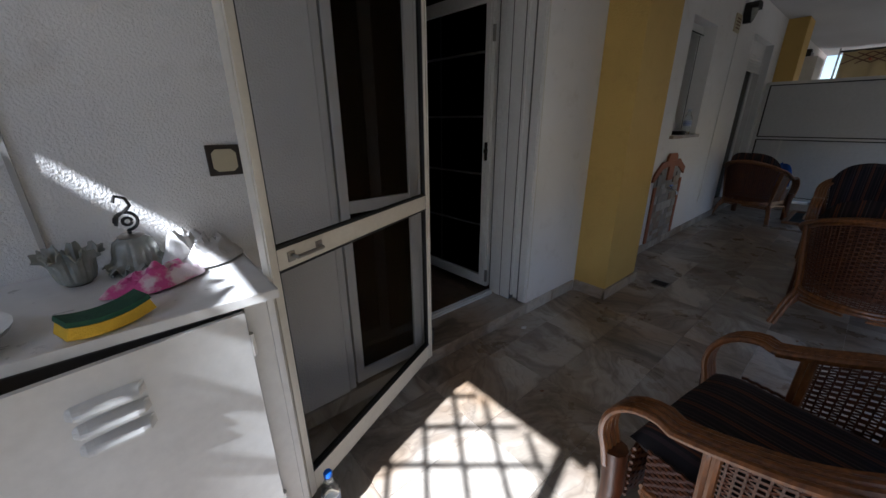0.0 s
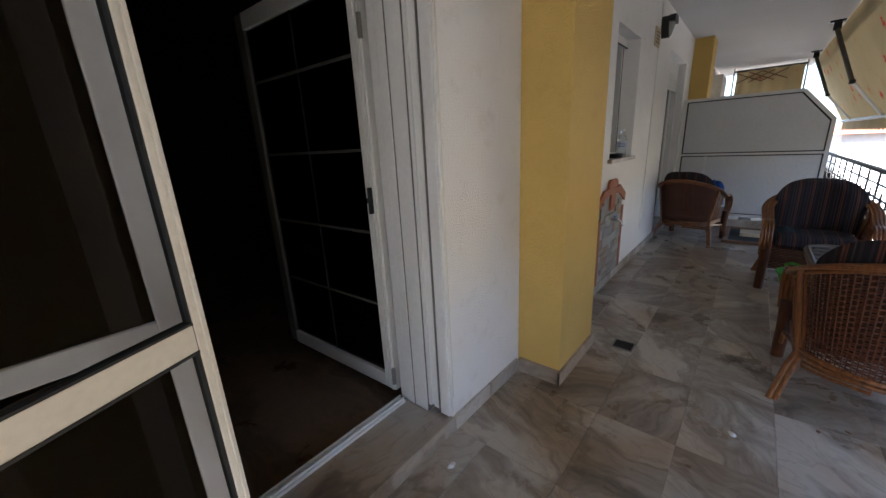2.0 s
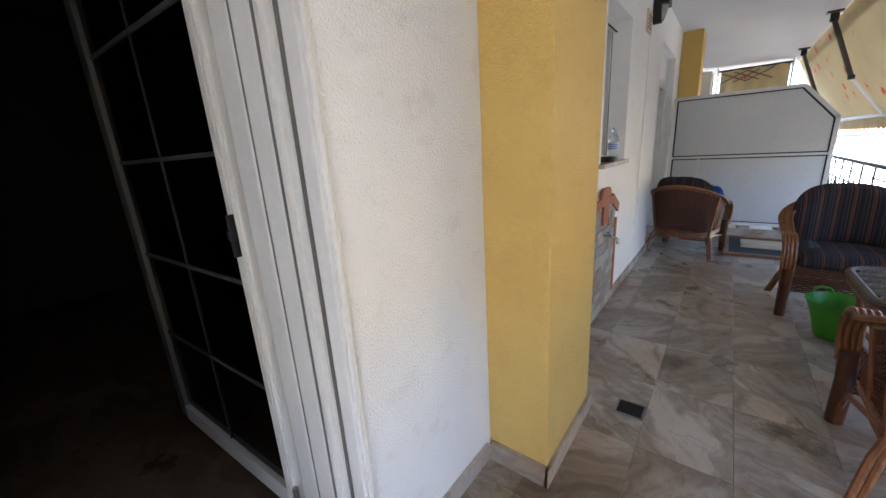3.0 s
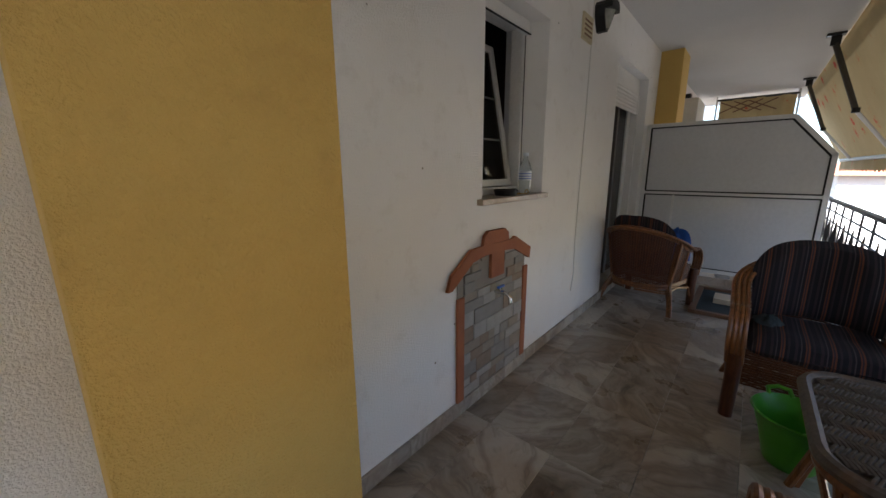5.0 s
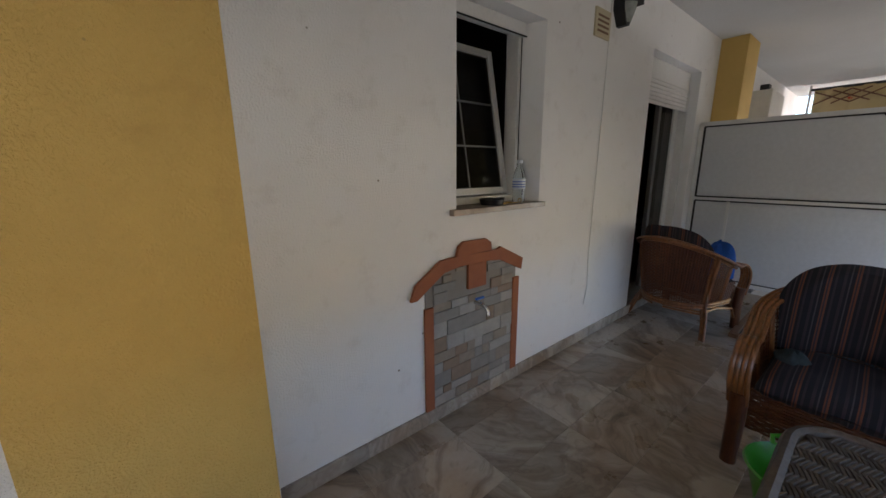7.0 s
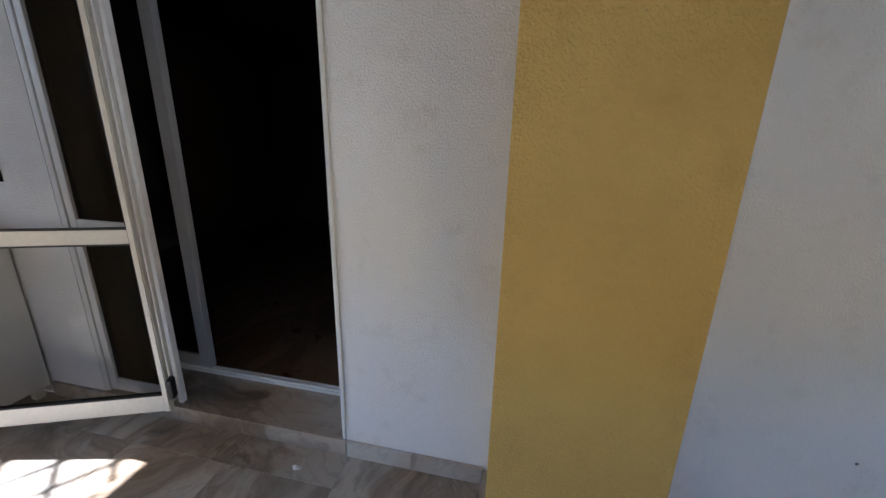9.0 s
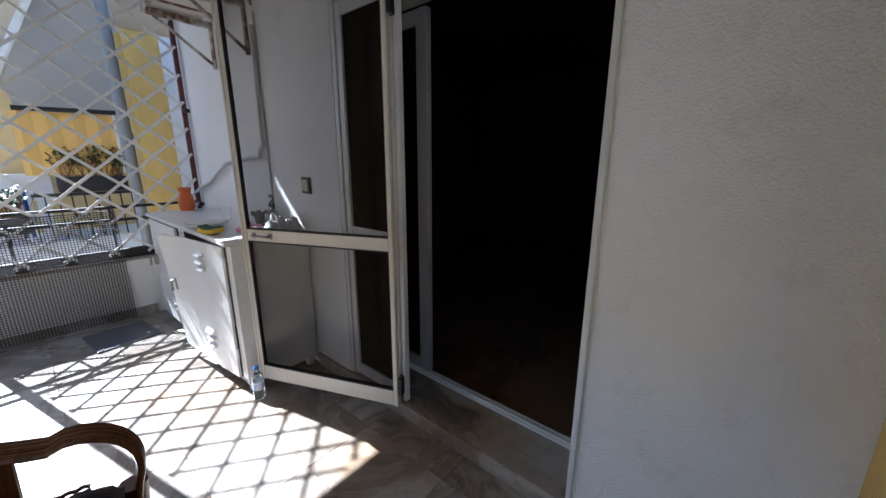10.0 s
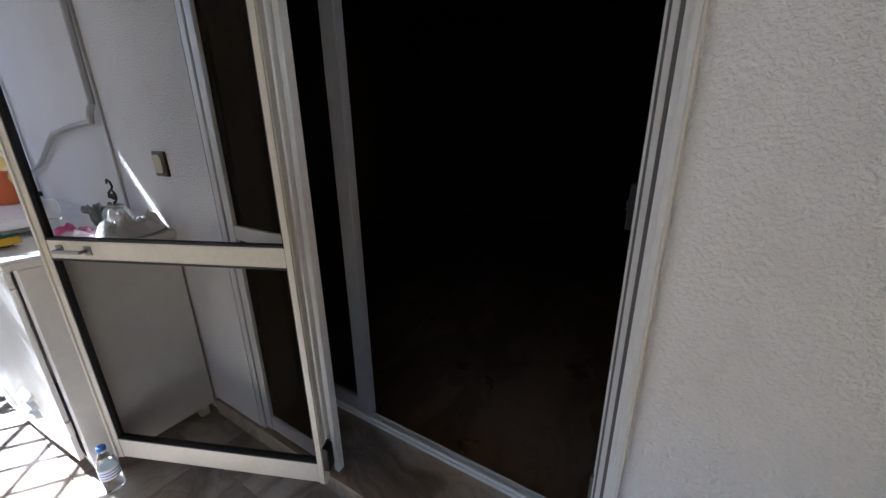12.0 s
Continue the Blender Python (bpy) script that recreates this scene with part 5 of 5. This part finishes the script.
single("blue_bag", lump(0.11, 0.13, 0.28, 9.0), BLUE_CLOTH, "crumpled blue bag lying on the armchair", "bag", True, (6.66, -0.58, 0.46))
single("dark_rag", crumple(0.11, 0.06, 0.035, 6.0), DARK_CLOTH, "dark crumpled cloth on the chair cushion", "cloth", True, (5.30, -1.22, 0.452), 10)

mat_ = thing("framed_mat", "dark doormat in a low brown wooden frame on the floor", "doormat", (6.98, -1.17, 0))
for nm, bx in (("frame_bar", (-0.45, -0.40, -0.42, 0.42)), ("frame_bar", (0.40, 0.45, -0.42, 0.42)), ("frame_bar", (-0.40, 0.40, 0.37, 0.42)), ("frame_bar", (-0.40, 0.40, -0.42, -0.37))):
    part(nm, Build().box(*bx, 0.0, 0.035, 0.004), WOOD, mat_)
part("mat", Build().box(-0.40, 0.40, -0.37, 0.37, 0.0, 0.014, 0.003), DARK_CLOTH, mat_, "dark fibre mat")
single("cardboard_box", Build().box(-0.1, 0.12, -0.2, 0.24, 0.0, 0.05, 0.003), CREAM_CANVAS, "flat pale cardboard box lying on the mat", "box", at=(7.02, -1.15, 0.0145))
for k, y in enumerate((-0.62, -0.93, -1.3)):
    single("stone_offcut", Build().box(-0.05, 0.05, -0.06, 0.06, 0, 0.03, 0.004), STONE_TONES[k], "loose stone offcut on the kerb", "stone", at=(7.66, y, 0.1), turn=15 * k, group="stone offcuts")

# ---- awning ----
aw = thing("awning", "cream yellow canvas awning with red blossoms on folding arms", "awning", (0, 0, 0))
AX0, AX1 = -1.42, 12.6
def canvas(u, v):
    x = AX0 + (AX1 - AX0) * u
    sag = 0.05 * math.sin(math.pi * v) * (1 + 0.25 * math.sin(u * 34))
    return (x, -1.605 - 0.61 * v, 2.672 - 1.232 * v - sag * (1 - v))
part("canvas", Build().sheet(canvas, 80, 10), AWNING, aw, smooth=True)
part("front_bar", Build().tube([(AX0, -2.225, 1.435), (AX1, -2.225, 1.435)], 0.028, 10), GREY_ALU, aw, smooth=True)
def valance(u, v):
    x = AX0 + (AX1 - AX0) * u
    return (x, -2.235 + 0.012 * math.sin(x * 9), 1.415 - v * (0.14 + 0.035 * abs(math.sin(x * math.pi / 0.14))))
part("valance", Build().sheet(valance, 900, 2), AWNING, aw)
part("roller", Build().tube([(AX0, -1.68, 2.655), (AX1, -1.68, 2.655)], 0.045, 12), AWNING, aw, smooth=True)
for x in (1.05, 3.55, 6.05, 8.55, 11.05):
    part("bracket", Build().box(x - 0.05, x + 0.05, -1.59, -1.44, 2.655, CEIL - 0.001, 0.004).box(x - 0.02, x + 0.02, -1.56, -1.48, 2.56, 2.655, 0.006), IRON, aw)
    a, e, o = Vector((x, -1.52, 2.58)), Vector((x + 0.12, -1.79, 1.90)), Vector((x + 0.5, -2.20, 1.45))
    part("upper_arm", Build().tube([a, e], 0.03, 10, flat=0.7), BRONZE, aw, "dark metal arm")
    part("lower_arm", Build().tube([e, o], 0.022, 10, flat=0.7), ALU, aw, "white metal arm")
    part("elbow", Build().lathe([(0.0, -0.03), (0.034, -0.025), (0.034, 0.025), (0.0, 0.03)], 12, e), BLACK_PLASTIC, aw)

# ---- the neighbour beyond the partition ----
nb = thing("neighbour_blind", "yellow canvas side blind at the neighbour's end", "blind", (12.0, 0, 0))
part("canvas", Build().sheet(lambda u, v: (0.03 * math.sin(u * 20), -0.35 - 1.1 * u, 2.60 - 1.9 * v), 24, 8), AWNING, nb, smooth=True)
part("top_bar", Build().tube([(0, -0.3, 2.61), (0, -1.48, 2.61)], 0.02, 8), BLACK_PLASTIC, nb)
for y in (-0.3, -1.48):
    part("post", Build().box(-0.015, 0.015, y - 0.015, y + 0.015, 0, CEIL), ALU, nb)
for k in range(3):
    y = -0.36 - k * 0.21
    part("lath", Build().add(*strip(y, 2.56, y - 0.42, 2.36, 0.010, -0.06, -0.054)), WOOD, nb, "dark trellis lath")
    part("lath", Build().add(*strip(y, 2.36, y - 0.42, 2.56, 0.010, -0.053, -0.047)), WOOD, nb, "dark trellis lath")
nl = thing("wall_lamp", "black bulkhead wall lamp on the neighbour's wall", "wall lamp", (10.1, 0, 2.4))
part("back_plate", Build().box(-0.08, 0.08, -0.1, 0.0, -0.05, 0.09, 0.01), BLACK_PLASTIC, nl)
part("lens", Build().box(-0.05, 0.05, -0.13, -0.1, -0.06, 0.03, 0.01), PORCELAIN, nl)
na = thing("air_conditioner", "white outdoor air conditioner on the neighbour's wall", "air conditioner", (9.3, 0, 1.75))
part("casing", Build().box(-0.38, 0.38, -0.34, -0.05, 0, 0.5, 0.012), LOCKER, na)
part("bracket", Build().box(-0.3, 0.3, -0.34, 0, -0.04, 0.0, 0.004), STEEL, na)

# ---- the building beyond the lattice ----
nc = thing("neighbour_column", "yellow and white rendered corner of the next house", "house corner", (-2.75, 0, 0))
part("yellow_face", Build().box(-0.15, 0.15, -0.17, 0.135, -3.5, 2.6), YELLOW_RENDER, nc)
part("white_face", Build().box(-0.15, 0.15, 0.135, 0.6, -3.5, 2.6), SMOOTH_WHITE, nc)
single("rain_pipe", Build().tube([(-2.7, -0.26, -3.5), (-2.7, -0.26, 3.2)], 0.05, 12).tube([(-2.7, -0.26, 1.5), (-2.7, -0.26, 1.6)], 0.058, 12), PIPE_GREY, "grey plastic rain pipe on the next house", "pipe", True)
ga = thing("neighbour_awning", "grey canvas awning over the next balcony", "awning", (-4.0, 0, 0))
part("canvas", Build().sheet(lambda u, v: (-0.6 + 0.9 * v, -0.95 + 1.2 * u - 0.25 * v, 1.96 + 0.03 * u + 1.2 * v), 6, 6), GREY_CANVAS, ga)
part("bar", Build().tube([(-0.6, -0.98, 1.95), (-0.6, 0.3, 1.985)], 0.03, 8), IRON, ga)
part("arm", Build().tube([(0.4, -1.35, 1.5), (0.4, -0.62, 3.1)], 0.045, 8, flat=0.5), ALU_OLD, ga)
part("valance", Build().sheet(lambda u, v: (0.3, -1.5 + 0.2 * v + 0.75 * u, 1.45 + 1.75 * u), 8, 2), CREAM_CANVAS, ga)
yc = thing("neighbour_blind", "yellow canvas blind hanging over the next balcony", "blind", (-4.7, 0, 0))
part("canvas", Build().sheet(lambda u, v: (0.02 * math.sin(u * 25), -1.0 + 0.97 * u, 1.93 - 0.8 * v), 16, 4), YELLOW_CLOTH, yc)
part("edge", Build().box(-0.01, 0.02, -0.04, -0.01, 1.15, 1.98), ALU, yc)
nbw = thing("neighbour_balcony", "white balcony parapet of the next house with a dark rail", "balcony", (-4.7, 0, 0))
part("parapet", Build().box(-1.6, 0.2, -2.4, 0.6, -0.3, 0.28), SMOOTH_WHITE, nbw)
part("back_wall", Build().box(-1.8, -1.6, -2.4, 0.6, -0.3, 2.4), FAR_CREAM, nbw)
part("upper_parapet", Build().box(-0.35, -0.2, -2.4, -0.78, 0.80, 1.15, 0.01), SMOOTH_WHITE, nbw, "white upper parapet band")
for y in (-2.3, -0.9):
    part("parapet_post", Build().box(-0.33, -0.22, y - 0.06, y + 0.06, 0.28, 0.80), SMOOTH_WHITE, nbw)
part("shop_window", Build().box(-1.599, -1.56, -2.3, -0.96, 1.02, 1.46), SHOP_FRONT, nbw, "dark window band")
part("rail", Build().box(0.12, 0.16, -2.4, 0.0, 0.86, 0.9), IRON, nbw)
for k in range(20):
    part("bar", Build().box(0.13, 0.15, -2.4 + k * 0.125, -2.385 + k * 0.125, 0.28, 0.88), IRON, nbw)
tw_ = thing("towel", "blue and white striped towel hung over a rail", "towel", (-4.53, -1.1, 0.28))
for k in range(5):
    part("stripe", Build().sheet(lambda u, v, k=k: (0.03 * math.sin(v * 5), -0.09 + (k + u) * 0.036, 0.68 - 0.6 * v), 1, 6, 0.004), BLUE_CLOTH if k % 2 else WHITE_CLOTH, tw_)
def bush(name, at, sx, sz, n, seed):
    rb = random.Random(seed)
    pot = thing(name, "leafy green plant in a dark trough", "plant", at)
    part("trough", Build().box(-0.1, 0.1, -sx, sx, 0.0, 0.2, 0.01), BLACK_PLASTIC, pot)
    part("soil", Build().box(-0.09, 0.09, -sx + 0.01, sx - 0.01, 0.2, 0.205), SOIL, pot)
    st, lf = Build(), Build()
    for k in range(n):
        y0 = rb.uniform(-sx, sx) * 0.9
        tip = Vector((rb.uniform(-0.18, 0.18), y0 + rb.uniform(-0.15, 0.15), 0.2 + sz * rb.uniform(0.45, 1.0)))
        base = Vector((rb.uniform(-0.06, 0.06), y0, 0.2))
        mid = (base + tip) / 2 + Vector((rb.uniform(-0.04, 0.04), rb.uniform(-0.04, 0.04), 0.03))
        st.tube([base, mid, tip], 0.006, 4, r1=0.002)
        for j in range(9):
            p = mid.lerp(tip, rb.random())
            d = Vector((rb.uniform(-1, 1), rb.uniform(-1, 1), rb.uniform(-0.4, 0.7))).normalized() * rb.uniform(0.03, 0.065)
            sd = d.cross(Vector((0, 0, 1))).normalized() * d.length * 0.35
            lf.add([p, p + d * 0.5 + sd, p + d, p + d * 0.5 - sd + Vector((0, 0, 0.006))], [(0, 1, 2), (0, 2, 3)])
    tagged(part("stems", st, WOOD, pot), kind="stuff")
    tagged(part("foliage", lf, LEAF, pot), kind="stuff")
bush("balcony_plant", (-4.72, -0.38, 0.9), 0.36, 0.42, 110, 1)
bush("balcony_plant", (-4.3, -1.25, 0.45), 0.2, 0.4, 60, 2)
# unseen blocks added across the gap to keep the sun off the wall
up = thing("neighbour_house", "unseen white blocks added across the gap to shade the wall", "house", (-3.0, 0, 0))
part("sun_block", Build().box(-2.6, 0.0, -1.30, 2.5, 3.35, 4.09), FAR_WALL, up)
part("sun_block", Build().box(-2.6, 0.0, -0.76, 2.5, 4.091, 4.6), FAR_WALL, up)
# rear wall added to carry the unseen blocks
part("rear_wall", Build().box(-2.6, -2.5, -1.3, 2.5, -3.5, 3.35), FAR_CREAM, up)
part("roof", Build().box(-2.6, -0.4, -1.2, 2.5, 4.09, 4.1), FAR_ROOF, up)

# ---- street side ----
setting("ground", Build().box(-600, 600, -900, 300, -3.7, -3.5), ASPHALT, "worn grey asphalt street and ground")
def far_house(x, y, wx, wy, h, m, roofed, seed):
    rh = random.Random(seed)
    hs = thing("apartment_house", "pale rendered apartment house across the street", "house", (x, y, -3.5), group="houses across the street")
    part("wall", Build().box(-wx / 2, wx / 2, -wy, 0, 0, h), m, hs)
    if roofed:
        part("roof", Build().add([(-wx / 2 - 0.3, 0.3, h), (wx / 2 + 0.3, 0.3, h), (wx / 2 + 0.3, -wy - 0.3, h), (-wx / 2 - 0.3, -wy - 0.3, h), (-wx / 2 + 1.5, -wy / 2, h + 1.3), (wx / 2 - 1.5, -wy / 2, h + 1.3)],
                                 [(0, 1, 5, 4), (2, 3, 4, 5), (0, 4, 3), (1, 2, 5), (0, 3, 2, 1)]), FAR_ROOF, hs)
    else:
        part("parapet", Build().box(-wx / 2 - 0.1, wx / 2 + 0.1, -0.2, 0.1, h, h + 0.7).box(-wx / 2 - 0.1, wx / 2 + 0.1, -wy, -wy + 0.2, h, h + 0.7), m, hs)
    for f in range(int(h // 3)):
        part("balcony", Build().box(-wx / 2 + 0.4, wx / 2 - 0.4, 0, 1.0, f * 3 + 2.7, f * 3 + 2.85).box(-wx / 2 + 0.4, wx / 2 - 0.4, 0.94, 1.0, f * 3 + 2.85, f * 3 + 3.6), m, hs)
        for k in range(int(wx // 2.2)):
            wx0 = -wx / 2 + 0.9 + k * 2.2
            win = part("window", Build().box(wx0, wx0 + 1.2, 0.0, 0.05, f * 3 + 0.9, f * 3 + 2.3), ALU, hs)
            part("pane", Build().box(wx0 + 0.08, wx0 + 1.12, 0.05, 0.06, f * 3 + 0.98, f * 3 + 2.22), BLACK_PLASTIC if rh.random() < 0.6 else GREY_ALU, win)
for q in ((4, -13, 9, 8, 6.2, FAR_WALL, True, 1), (24, -2.9, 12, 9, 4.6, FAR_WALL, True, 2), (25, -13, 9, 8, 7, FAR_CREAM, False, 3), (36, -11, 11, 9, 4.5, FAR_WALL, True, 4), (-7, -13, 10, 8, 6.4, FAR_CREAM, False, 5), (52, -12, 14, 9, 6.5, FAR_WALL, False, 6), (-24, -5, 9, 12, 6, FAR_WALL, True, 7)):
    far_house(*q)

# ---- floor slabs, each its own piece ----
TX, TY = 0.5, 0.335
rng = random.Random(4)
xs = [LEFT] + [0.10 + TX * k for k in range(-3, 30) if LEFT + 0.02 < 0.10 + TX * k < RIGHT - 0.1] + [RIGHT]
ys = [0.0] + [-0.17 - TY * k for k in range(0, 6) if -0.17 - TY * k > FRONT + 0.02] + [FRONT]
cache = {}
for i in range(len(xs) - 1):
    for j in range(len(ys) - 1):
        sx, sy = round(xs[i + 1] - xs[i] - 0.0014, 4), round(ys[j] - ys[j + 1] - 0.0014, 4)
        if (sx, sy) not in cache:
            h, k, c = sx / 2, sy / 2, 0.0008
            vs = [(-h, -k, -0.012), (h, -k, -0.012), (h, k, -0.012), (-h, k, -0.012), (-h, -k, -c), (h, -k, -c), (h, k, -c), (-h, k, -c),
                  (-h + c, -k + c, 0), (h - c, -k + c, 0), (h - c, k - c, 0), (-h + c, k - c, 0)]
            fs = [(8, 9, 10, 11)] + [(a, (a + 1) % 4, (a + 1) % 4 + 4, a + 4) for a in range(4)] + [(a + 4, (a + 1) % 4 + 4, (a + 1) % 4 + 8, a + 8) for a in range(4)]
            cache[(sx, sy)] = Build().add(vs, fs).mesh("slab", MARBLE)
        t = new("floor_tile", cache[(sx, sy)])
        t.parent = slab
        t.location = ((xs[i] + xs[i + 1]) / 2, (ys[j] + ys[j + 1]) / 2, rng.uniform(-0.0006, 0.0))
        t.rotation_euler = (rng.uniform(-0.0012, 0.0012), rng.uniform(-0.0012, 0.0012), 0)
